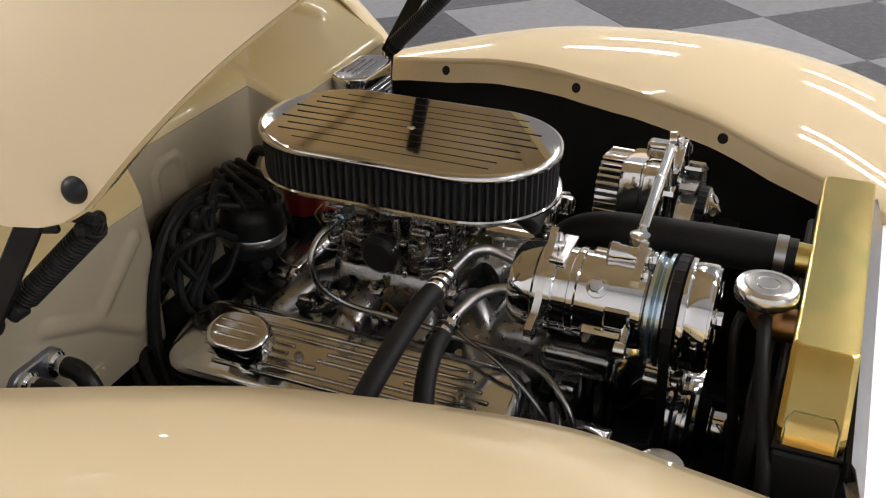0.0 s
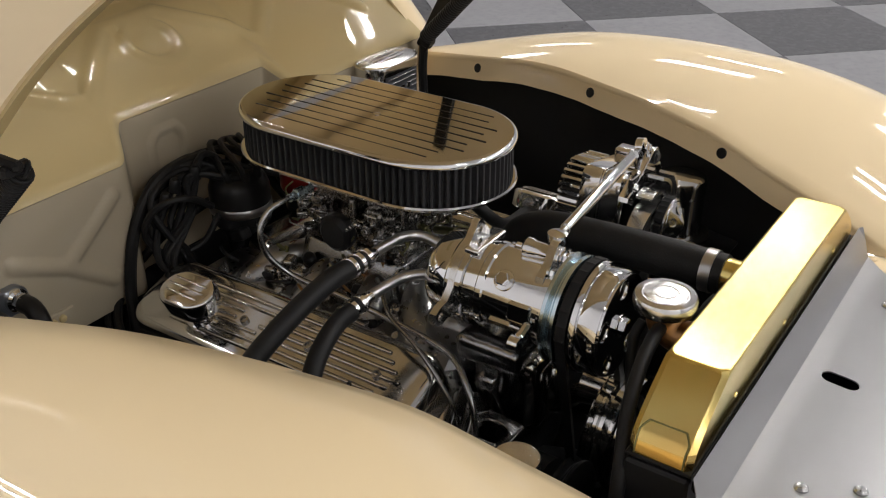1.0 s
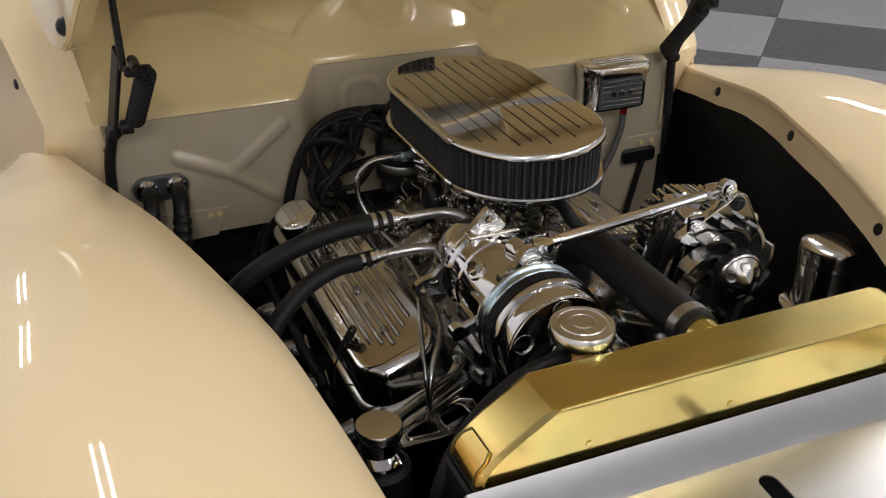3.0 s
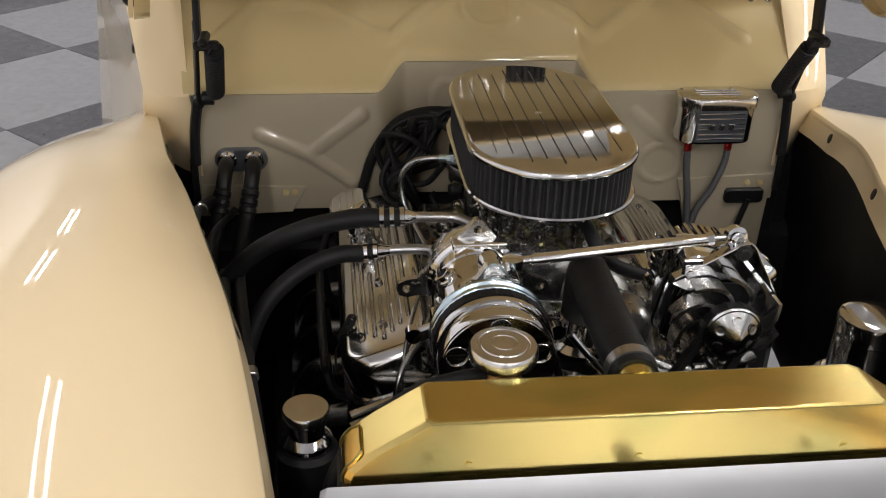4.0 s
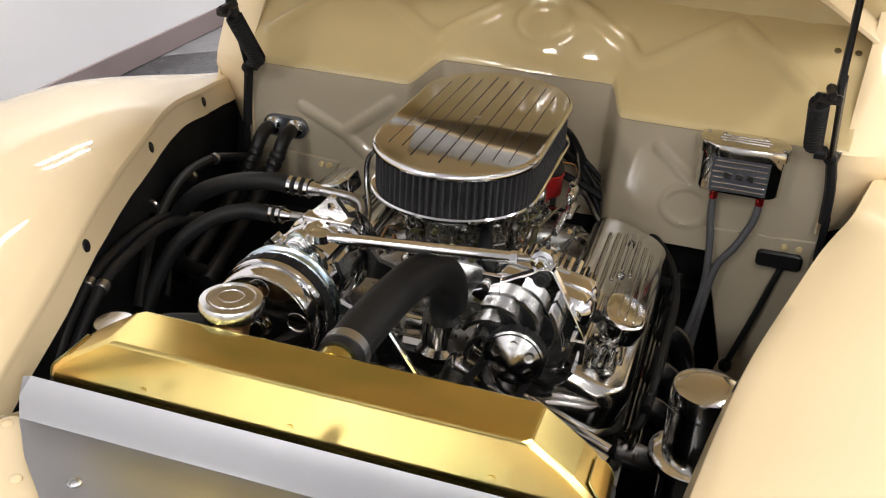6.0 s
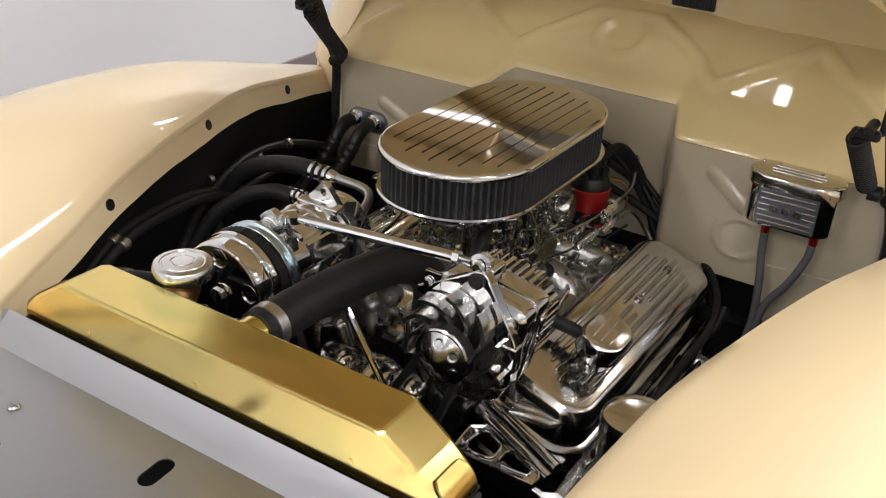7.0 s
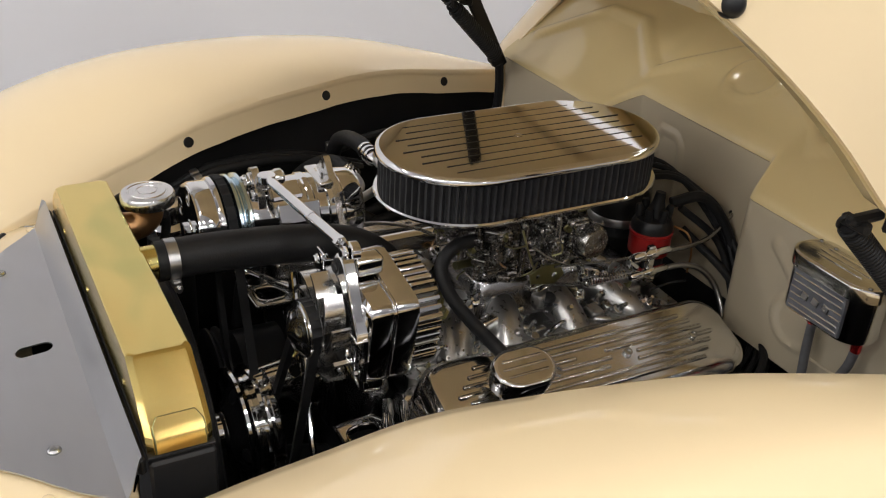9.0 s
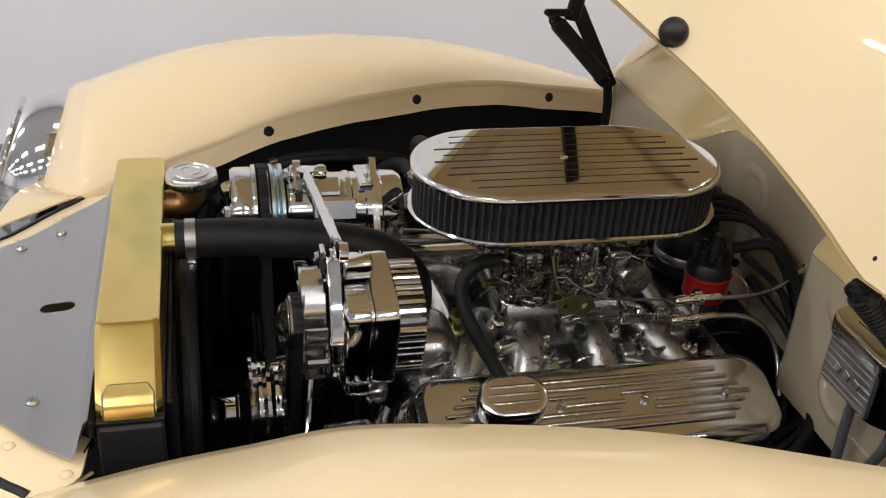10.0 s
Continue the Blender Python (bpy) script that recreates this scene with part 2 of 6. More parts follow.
def even(outline, n):
    """The same outline with n evenly spaced points."""
    pts = [Vector(p) for p in outline] + [Vector(outline[0])]
    cum = [0.0]
    for a, b in zip(pts, pts[1:]):
        cum.append(cum[-1] + (b - a).length)
    xs, ys = [p.x for p in pts], [p.y for p in pts]
    return [(float(np.interp(cum[-1] * i / n, cum, xs)), float(np.interp(cum[-1] * i / n, cum, ys))) for i in range(n)]


def rounded(lx, ly, r, n=8):
    out = []
    for sx, sy, a0 in ((1, 1, 0), (-1, 1, 90), (-1, -1, 180), (1, -1, 270)):
        for k in range(n + 1):
            a = radians(a0 + 90 * k / n)
            out.append((sx * (lx - r) + r * math.cos(a), sy * (ly - r) + r * math.sin(a)))
    return out


def inset(outline, d):
    """Moves a counter-clockwise outline outward by d."""
    n = len(outline)
    out = []
    for i in range(n):
        a, b, c = Vector(outline[i - 1]), Vector(outline[i]), Vector(outline[(i + 1) % n])
        t = (c - a).normalized()
        out.append((b.x + d * t.y, b.y - d * t.x))
    return out


def stack(outline, steps, m=None, cap0=True, cap1=True):
    """Skin through copies of the outline, each (offset, height)."""
    s = rings([[(x, y, h) for x, y in inset(outline, d)] for d, h in steps], cap0, cap1)
    return moved(s, m) if m is not None else s


def plate(outline, holes, thick, m=None, ch=0.0):
    """Flat plate with real holes, from z = 0 to thick."""
    bm = bmesh.new()
    edges = []
    for loop in (outline, *holes):
        vs = [bm.verts.new((x, y, 0)) for x, y in loop]
        edges += [bm.edges.new((vs[i - 1], vs[i])) for i in range(len(vs))]
    bmesh.ops.triangle_fill(bm, use_beauty=True, edges=edges)
    flat = list(bm.faces)
    for f in flat:
        if f.normal.z > 0:
            f.normal_flip()
    ext = bmesh.ops.extrude_face_region(bm, geom=flat, use_keep_orig=True)
    top = [v for v in ext["geom"] if isinstance(v, bmesh.types.BMVert)]
    bmesh.ops.translate(bm, vec=(0, 0, thick), verts=top)
    bmesh.ops.recalc_face_normals(bm, faces=bm.faces)
    bm.verts.index_update()
    s = [tuple(v.co) for v in bm.verts], [tuple(v.index for v in f.verts) for f in bm.faces]
    bm.free()
    return moved(s, m) if m is not None else s


def circle(x, y, r, n=20):
    return [(x + r * math.cos(2 * math.pi * i / n), y + r * math.sin(2 * math.pi * i / n)) for i in range(n)]


def sheet(grid, thick):
    """A solid sheet over a grid of points, thickened along its normals."""
    rows, cols = len(grid), len(grid[0])
    V = [[Vector(p) for p in row] for row in grid]
    back = []
    for i in range(rows):
        row = []
        for j in range(cols):
            du = V[min(i + 1, rows - 1)][j] - V[max(i - 1, 0)][j]
            dv = V[i][min(j + 1, cols - 1)] - V[i][max(j - 1, 0)]
            nrm = du.cross(dv)
            row.append(V[i][j] - nrm.normalized() * thick if nrm.length > 1e-9 else V[i][j].copy())
        back.append(row)
    pts = [tuple(p) for row in V for p in row] + [tuple(p) for row in back for p in row]
    k = rows * cols
    faces = []
    for i in range(rows - 1):
        for j in range(cols - 1):
            a, b, c, d = i * cols + j, (i + 1) * cols + j, (i + 1) * cols + j + 1, i * cols + j + 1
            faces.append((a, b, c, d))
            faces.append((d + k, c + k, b + k, a + k))
    edge = [(0, j) for j in range(cols)] + [(i, cols - 1) for i in range(1, rows)] + [(rows - 1, j) for j in range(cols - 2, -1, -1)] + [(i, 0) for i in range(rows - 2, 0, -1)]
    for q in range(len(edge)):
        a = edge[q][0] * cols + edge[q][1]
        b = edge[(q + 1) % len(edge)][0] * cols + edge[(q + 1) % len(edge)][1]
        faces.append((a, b, b + k, a + k))
    return pts, faces


def soft(at, size, r=0.01, turn=None, n=5):
    """A block with round corners and edges, like a casting."""
    sx, sy, sz = (s / 2 for s in size)
    r = min(r, sx * 0.95, sy * 0.95, sz * 0.95)
    steps = [(-r * (1 - math.sin(math.pi / 2 * k / n)), -sz + r * (1 - math.cos(math.pi / 2 * k / n))) for k in range(n + 1)]
    steps += [(d, -h) for d, h in reversed(steps)]
    m = Matrix.Translation(at)
    if turn is not None:
        m = m @ turn.to_4x4()
    return stack(rounded(sx, sy, r, 5), steps, m)


BASES = {}


def thing(name, at, label, category, group="", kind=""):
    ob = new(name)
    ob.location = at
    ob.empty_display_size = 0.05
    BASES[ob.name] = Vector(at)
    return tagged(ob, label, category, group, kind)


def part(name, shape, material, parent=None, label="", sharp=35):
    """One mesh object from a shape in world places, under its parent."""
    me = bpy.data.meshes.new(name)
    base = BASES[parent.name] if parent else Vector((0, 0, 0))
    me.from_pydata([tuple(Vector(p) - base) for p in shape[0]], [], shape[1])
    me.validate()
    bm = bmesh.new()
    bm.from_mesh(me)
    bmesh.ops.recalc_face_normals(bm, faces=bm.faces)
    bm.to_mesh(me)
    bm.free()
    me.materials.append(material)
    me.polygons.foreach_set("use_smooth", [True] * len(me.polygons))
    me.set_sharp_from_angle(angle=radians(sharp))
    ob = new(name, me)
    BASES[ob.name] = base
    if parent:
        ob.parent = parent
    if label:
        ob["label"] = label
    return ob


def solo(name, shape, material, label, category, at=None, group="", kind="", sharp=35):
    """A thing that is one mesh, its origin at the given place."""
    at = Vector(at if at is not None else shape[0][0])
    ob = part(name, ([tuple(Vector(p) - at) for p in shape[0]], shape[1]), material, None, "", sharp)
    ob.location = at
    return tagged(ob, label, category, group, kind)


def bolt(at, way, r=0.007, h=0.006):
    """Hexagon head on a washer."""
    return join(lathe([(r * 1.35, 0), (r * 1.35, 0.0015), (r * 1.2, 0.002)], at, way, 18),
                lathe([(r, 0.0015), (r, h - 0.001), (r * 0.85, h)], at, way, 6))


def interp(x, xs, ys):
    return float(np.interp(x, xs, ys))


def smoothed(xs, ys):
    """Cubic curve through a few places."""
    xs, ys = np.array(xs, float), np.array(ys, float)
    d = np.gradient(ys, xs)

    def at(x):
        i = int(np.clip(np.searchsorted(xs, x) - 1, 0, len(xs) - 2))
        h = xs[i + 1] - xs[i]
        t = (x - xs[i]) / h
        return float((2 * t ** 3 - 3 * t * t + 1) * ys[i] + (t ** 3 - 2 * t * t + t) * h * d[i] + (3 * t * t - 2 * t ** 3) * ys[i + 1] + (t ** 3 - t * t) * h * d[i + 1])
    return at


# ---- the showroom ----
WALL_X = -2.44


def room():
    x0, x1, y0, y1 = WALL_X, 9.0, -16.0, 9.0
    f = solo("floor", box((3.2, -3.5, -0.06), (11.9, 25.2, 0.1), 0.001), TILE_D, "charcoal and grey checkered tile showroom floor", "floor", (3.2, 1, -0.06), kind="structure")
    BASES[f.name] = Vector((3.2, 1, -0.06))
    for name, at, size in (("wall_west", (x0 - 0.1, -3.5, 1.95), (0.2, 25.4, 3.9)), ("wall_east", (x1 + 0.1, -3.5, 1.95), (0.2, 25.4, 3.9)),
                           ("wall_north", (3.16, y1 + 0.1, 1.95), (11.7, 0.2, 3.9)), ("wall_south", (3.16, y0 - 0.1, 1.95), (11.7, 0.2, 3.9))):
        solo(name, box(at, size, 0.004), WALLPAINT, "plain painted light grey showroom wall", "wall", at, kind="structure")
    solo("ceiling", box((3.16, -3.5, CEILING + 0.06), (12.0, 25.4, 0.12), 0.004), CEILPAINT, "plain pale showroom ceiling", "ceiling", (3.16, 1, CEILING + 0.06), kind="structure")
    solo("baseboard", box((x0 + 0.008, -3.5, 0.055), (0.012, 24.9, 0.11), 0.003), BASEBOARD, "dark vinyl baseboard along the wall", "baseboard", (x0, 1, 0.055), kind="structure")
    return f


FLOOR = room()


def ceiling_lamps():
    first = None
    for x, y, power in LAMPS:
        at = Vector((x, y, CEILING))
        if first is None:
            first = thing("ceiling_light", at, "white twin tube ceiling light fixture", "lamp", "ceiling lights")
            part("housing", box(at + Vector((0, 0, -0.03)), (0.34, 1.24, 0.06), 0.01), CEILPAINT, first)
            for dx in (-0.09, 0.09):
                part("tube", tube([at + Vector((dx, -0.58, -0.078)), at + Vector((dx, 0.58, -0.078))], 0.016, 12, 1), LAMPMAT, first)
        else:
            copy_thing(first, Matrix.Translation(at))
        data = bpy.data.lights.new("ceiling_lamp", "AREA")
        data.shape, data.size, data.size_y, data.energy = "RECTANGLE", 0.05, 1.14, LAMP_WATTS * power / 2
        data.color = (1.0, 0.972, 0.95)
        for dx in (-0.09, 0.09):
            lamp = new("ceiling_lamp", data)
            lamp.location = at + Vector((dx, 0, -0.098))


ceiling_lamps()

# ---- car body ----
CX = smoothed([-0.62, -0.45, -0.38, -0.33, -0.25, -0.165, -0.04, 0.09, 0.24, 0.355, 0.52, 0.75], [0.305, 0.344, 0.357, 0.3655, 0.380, 0.399, 0.433, 0.468, 0.513, 0.536, 0.567, 0.60])
CZ = smoothed([-0.62, -0.45, -0.33, -0.24, -0.165, -0.04, 0.06, 0.16, 0.24, 0.355, 0.52, 0.75], [0.80, 0.885, 0.929, 0.955, 0.979, 0.996, 1.001, 1.002, 0.995, 0.976, 0.948, 0.90])
TZ = smoothed([-0.66, -0.6, -0.55, -0.49, -0.42, -0.32, -0.2, -0.08, 0.06, 0.2, 0.33, 0.44, 0.55, 0.75], [0.74, 0.85, 0.902, 0.938, 0.966, 0.999, 1.022, 1.030, 1.027, 1.012, 0.982, 0.95, 0.912, 0.83])

car = thing("car", (0, 0.2, 0), "cream vintage custom car with its hood raised", "car")


def fender(side):
    ys = [-0.455 + 1.205 * i / 60 for i in range(61)]
    grid = []
    for y in ys:
        x0, z0, zt = CX(y), CZ(y), TZ(y)
        xt = 0.68
        chord = (zt - z0) / (xt - x0)
        a = min(0.62, chord + 0.34)
        row = [(x0 - 0.0016, y, z0 - 0.0075), (x0 - 0.0013, y, z0 - 0.0042), (x0 - 0.0004, y, z0 - 0.0014)]
        for k in range(15):
            t = k / 14
            h = xt - x0
            z = (2 * t ** 3 - 3 * t * t + 1) * z0 + (t ** 3 - 2 * t * t + t) * h * a + (3 * t * t - 2 * t ** 3) * zt + (t ** 3 - t * t) * h * -0.31
            row.append((x0 + h * t, y, z))
        for k in range(1, 15):
            b = radians(17 + 73 * k / 14)
            r = 0.21
            row.append((xt + r * (math.sin(b) - math.sin(radians(17))), y, zt - r * (math.cos(radians(17)) - math.cos(b))))
        x, z = row[-1][0], row[-1][2]
        for k in range(1, 5):
            row.append((x - 0.004 * k * k, y, z - (z - 0.42) * k / 4))
        grid.append([(side * p[0], p[1], p[2]) for p in row])
    first = grid[0]
    for k in range(1, 9):
        t = k / 8
        cx, cz = side * 0.648, 0.795
        row = []
        for p in first:
            d = Vector((p[0] - cx, p[2] - cz))
            ring = d.normalized() * 0.146
            e = 1 - math.sqrt(max(0.0, 1 - t * t))
            w = 0.55 * t + 0.45 * e
            zz = cz + d.y + (ring.y - d.y) * w
            row.append((cx + d.x + (ring.x - d.x) * w, -0.455 * (1 - t) + t * (-0.546 - 0.36 * (cz - zz)), zz))
        grid.insert(0, row)
    nose = grid[:9]
    cat = []
    for k, row in enumerate(nose):
        t = (8 - k) / 8
        y = -0.455 - 0.13 * t
        p, q = Vector((side * (CX(-0.455) - 0.05 * t), y, CZ(-0.455) - 0.03 * t)), Vector(row[0])
        cat.append([tuple(p.lerp(q, w) + Vector((0, 0, 0.02 * t * math.sin(math.pi * w)))) for w in (0, 0.2, 0.4, 0.6, 0.8, 1)])
    part("catwalk", sheet(cat if side > 0 else [list(reversed(r)) for r in cat], 0.003), CREAM, car)
    body = sheet(grid if side > 0 else [list(reversed(r)) for r in grid], 0.003)
    f = part("fender", body, CREAM, car)
    # upright mounting flange with bolt holes below the crease
    yf = [-0.44 + 0.97 * i / 60 for i in range(61)]
    strip = [[(side * (CX(y) - 0.0001 - w * 0.011), y, CZ(y) - 0.004 - (0.0365 + 0.0006 * math.sin(y * 41) + 0.0003 * math.sin(y * 97)) * w) for w in (0, 0.2, 0.5, 0.8, 1)] for y in yf]
    part("flange", sheet(strip if side < 0 else [list(reversed(r)) for r in strip], 0.003), CREAM, f)
    for y in (-0.165, 0.092, 0.357):
        n = Vector((CX(y + 0.01) - CX(y - 0.01), 0, 0))
        way = Vector((-side, n.x / 0.02, 0.28)).normalized()
        at = Vector((side * (CX(y) - 0.006), y, CZ(y) - 0.0195))
        part("grommet", lathe([(0.0092, -0.004), (0.0092, 0.0012), (0.0078, 0.0026), (0.003, 0.003)], at, way, 20), PLASTIC, f)
    for y in (0.242, -0.03, 0.44):
        at = Vector((side * (CX(y) - 0.0065), y, CZ(y) - 0.0215))
        part("hole", lathe([(0.0042, -0.004), (0.0042, 0.0012), (0.001, 0.0014)], at, (-side, 0.27, 0.28), 14), BLACK, f)
    # dark inner panel
    ybk = [-0.44 + 1.16 * i / 60 for i in range(61)]
    inner = [[(side * (CX(y) + 0.004 + 0.05 * w), y, CZ(y) - 0.042 - w * (CZ(y) - 0.044 - 0.40)) for w in (0, 0.15, 0.4, 0.7, 1)] for y in ybk]
    part("inner_fender", sheet(inner if side < 0 else [list(reversed(r)) for r in inner], 0.004), BLACK, car)
    return f


fender(-1), fender(1)

SLOPE = radians(31)


def seg_dist(px, py, a, b):
    ax, ay, bx, by = *a, *b
    t = max(0, min(1, ((px - ax) * (bx - ax) + (py - ay) * (by - ay)) / ((bx - ax) ** 2 + (by - ay) ** 2)))
    return math.hypot(px - ax - t * (bx - ax), py - ay - t * (by - ay))


def firewall():
    """Upright firewall with a sunk middle, then the sloping cowl, with pressed ridges."""
    def depth(x):
        def ramp(d):
            t = max(0, min(1, d / 0.06 + 0.5))
            return t * t * (3 - 2 * t)
        return 0.478 + 0.055 * ramp(x + 0.188) * ramp((0.158 - x) * 1.7)
    low = [((-0.421, 0.931), (-0.337, 0.894)), ((-0.337, 0.894), (-0.241, 0.965)), ((-0.33, 0.89), (-0.262, 0.842)),
           ((-0.112, 0.985), (-0.112, 0.885)), ((-0.112, 0.985), (-0.098, 1.0)), ((-0.098, 1.0), (-0.062, 1.0)), ((-0.062, 1.0), (-0.048, 0.985)), ((-0.048, 0.985), (-0.048, 0.885)),
           ((0.421, 0.931), (0.337, 0.894)), ((0.337, 0.894), (0.245, 0.962))]
    high = [((-0.50, 0.06), (-0.405, 0.175)), ((-0.311, 0.18), (-0.18, 0.085)), ((-0.18, 0.085), (-0.066, 0.196)),
            ((0.044, 0.202), (0.183, 0.1)), ((0.183, 0.1), (0.312, 0.219)), ((0.318, 0.219), (0.45, 0.095)), ((-0.405, 0.175), (-0.311, 0.18)), ((-0.066, 0.196), (0.044, 0.202))]

    def press(x, s, z, y0):
        h = 0.0
        if s < 0:
            for a, b in low:
                d = seg_dist(x, z, a, b)
                h = max(h, (0.0055 if a[0] < -0.12 else 0.0040) * math.exp(-(d / (0.0090 if abs(a[0]) > 0.12 else 0.005)) ** 4))
            d = abs(math.hypot(x - 0.306, (z - 0.868) * 1.2) - 0.040)
            h = max(h, 0.004 * math.exp(-(d / 0.005) ** 2))
            d = math.hypot(max(0, abs(x + 0.02) - 0.05), z - 0.86)
            h = max(h, 0.005 * math.exp(-(d / 0.012) ** 4))
        else:
            for a, b in high:
                d = seg_dist(x, s, a, b)
                h = max(h, 0.0068 * math.exp(-(d / 0.0115) ** 4))
            d = abs(math.hypot(x + 0.006, s - 0.148) - 0.043)
            h = max(h, 0.0055 * math.exp(-(d / 0.007) ** 2))
        return h
    xs = np.linspace(-0.535, 0.535, 240)
    grid = []
    for x in xs:
        x = float(x)
        y0 = depth(x)
        ztop = 1.006 + (y0 - 0.478) * math.tan(SLOPE)
        col = []
        for k in range(46):
            z = 0.795 + (ztop - 0.010 - 0.795) * k / 45
            col.append((x, y0 - press(x, -1, z, y0), z))
        for k in range(1, 6):
            a = (math.pi / 2 - SLOPE) * k / 5
            r = 0.018 + 0.22 * (y0 - 0.478)
            col.append((x, y0 + r * (1 - math.cos(a)), ztop - 0.010 + r * math.sin(a)))
        yb, zb = col[-1][1], col[-1][2]
        for k in range(1, 50):
            s = (0.40 - (y0 - 0.478)) * k / 49
            ss = s + (y0 - 0.478) / math.cos(SLOPE)
            h = press(x, ss, 0, 0)
            col.append((x, yb + s * math.cos(SLOPE) - h * math.sin(SLOPE), zb + s * math.sin(SLOPE) + h * math.cos(SLOPE)))
        grid.append(col)
    for col in grid:
        for i, (x, y, z) in enumerate(col):
            col[i] = (x * min(0.535, 0.506 + max(0.0, z - 0.95) * 0.17) / 0.535, y, z)
    fw = part("firewall", sheet([c[:47] for c in grid], -0.004), GREIGE_SHADE, car, "cream firewall toned greige for shade, with pressed ridges and a sunk middle", 50)
    part("cowl_slope", sheet([c[46:] for c in grid], -0.004), CREAM_SHADED, car, "cream sloping cowl with pressed ridges", 50)
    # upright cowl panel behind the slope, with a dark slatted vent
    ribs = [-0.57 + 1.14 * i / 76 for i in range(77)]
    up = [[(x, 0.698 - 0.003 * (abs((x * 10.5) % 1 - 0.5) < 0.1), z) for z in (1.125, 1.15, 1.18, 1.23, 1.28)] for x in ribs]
    part("cowl_panel", sheet(up, -0.004), CREAM_SHADED, fw)
    vent = part("cowl_vent", box((0.085, 0.6915, 1.174), (0.076, 0.006, 0.046), 0.002), PLASTIC, fw, "dark slatted vent")
    for k in range(6):
        part("slat", box((0.055 + 0.012 * k, 0.6875, 1.174), (0.004, 0.003, 0.040), 0.001), BLACK, vent)
    # small pale wedges on the slope, standing in for reflections of the hood openings
    for x in (-0.133, 0.114):
        pm = Matrix.Translation((x, 0.640, 1.113)) @ Matrix.Rotation(SLOPE, 4, "X")
        part("reflection_wedge", stack([(-0.017, -0.012), (0.017, -0.012), (0.004, 0.013), (-0.004, 0.013)], [(0, -0.006), (0, 0.0004), (-0.001, 0.0008)], pm), SLOPE_GLINT, fw, "small pale wedge-shaped reflection on the cowl")
    for x in (0.479, 0.511):
        part("bolt", lathe([(0.0085, -0.004), (0.0085, 0.001), (0.006, 0.004), (0.0055, 0.0075), (0.002, 0.008)], (x, 0.647, 1.106), (0, -math.sin(SLOPE), math.cos(SLOPE)), 16), STEEL, fw)
    # black sheet stands in for the darkness below the firewall
    part("dark_bay_backing", box((0, 0.556, 0.61), (1.12, 0.012, 0.44), 0.004), BLACK, car)
    # black fillers added to close the slits, dark where the pillars fall into shade
    for side in (-1, 1):
        part("cowl_gap_filler", box((side * 0.548, 0.575, 0.66), (0.088, 0.010, 0.54), 0.003), BLACK, car)
    # lower toe panel, bolted on
    for side in (-1, 1):
        out = [(side * 0.392, 0.590), (side * 0.478, 0.590), (side * 0.487, 0.620), (side * 0.497, 0.70), (side * 0.50, 0.845), (side * 0.325, 0.838), (side * 0.338, 0.79)] if side > 0 else [(-0.35, 0.79), (-0.50, 0.785), (-0.50, 0.845), (-0.325, 0.838)]
        if side < 0:
            out.reverse()
        m = Matrix(((1, 0, 0, 0), (0, 0, -1, 0.476), (0, 1, 0, 0), (0, 0, 0, 1)))
        tp = part("toe_panel", stack(out, [(0, 0), (0, 0.004), (-0.002, 0.006)], m), GREIGE_SHADE, car)
        for dx in ((0.455, 0.478) if side > 0 else (0.345, 0.36)):
            part("screw", lathe([(0.006, 0), (0.0055, 0.003), (0.002, 0.0042)], (side * dx, 0.47, 0.828), (0, -1, 0), 14), CREAM_SHADED, tp)
    # bent foot of the panel
    foot = [[(0.372 + 0.022 * (1 - w) + (0.088 - 0.01 * w) * k / 4, 0.470 - 0.03 * w, 0.606 - 0.075 * w) for k in range(5)] for w in (0, 0.12, 0.5, 1)]
    part("toe_panel_foot", sheet(foot, 0.003), GREIGE_SHADE, car)
    # black slotted bracket and clutch rod below the reservoir
    br = part("pedal_bracket", stack(rounded(0.036, 0.014, 0.008), [(0, 0), (0, 0.006), (-0.003, 0.009)], Matrix(((1, 0, 0, 0.451), (0, 0, -1, 0.47), (0, 1, 0, 0.805), (0, 0, 0, 1)))), PLASTIC, car)
    part("rod", tube([(0.458, 0.461, 0.80), (0.432, 0.457, 0.70), (0.404, 0.445, 0.604)], 0.0055, 10, 4), PLASTIC, br)
    part("rod_end", lathe([(0.001, -0.010), (0.009, -0.008), (0.012, 0), (0.009, 0.008), (0.001, 0.010)], (0.403, 0.444, 0.600), (0.3, 0.1, 1), 18), PLASTIC, br)
    # curved door-pillar faces either side of the firewall
    for side in (-1, 1):
        g = []
        for i in range(31):
            t = i / 30
            z = 0.86 + 0.32 * t
            back = 0.0 if z < 1.0 else (z - 1.0) * 1.45
            xin = 0.497 + max(0, z - 0.95) * 0.17
            xout = interp(z, [0.40, 0.93, 0.955, 0.985, 1.0, 1.18], [0.60, 0.592, 0.588, 0.584, 0.582, 0.645])
            g.append([(side * (xin + (xout - xin) * w), 0.470 + back * 0.9 + 0.035 * w * w + max(0, 0.975 - z) * 0.75 * w, z) for w in (0, 0.15, 0.35, 0.55, 0.75, 0.9, 1)])
        pillar = part("cowl_side", sheet(g if side < 0 else [list(reversed(r)) for r in g], 0.004), CREAM, car)
        if side < 0:
            part("rubber_plug", lathe([(0.0085, -0.004), (0.0085, 0.001), (0.006, 0.003), (0.002, 0.0036)], (-0.6085, 0.61, 1.036), (-0.95, -0.28, 0.1), 18), PLASTIC, pillar)
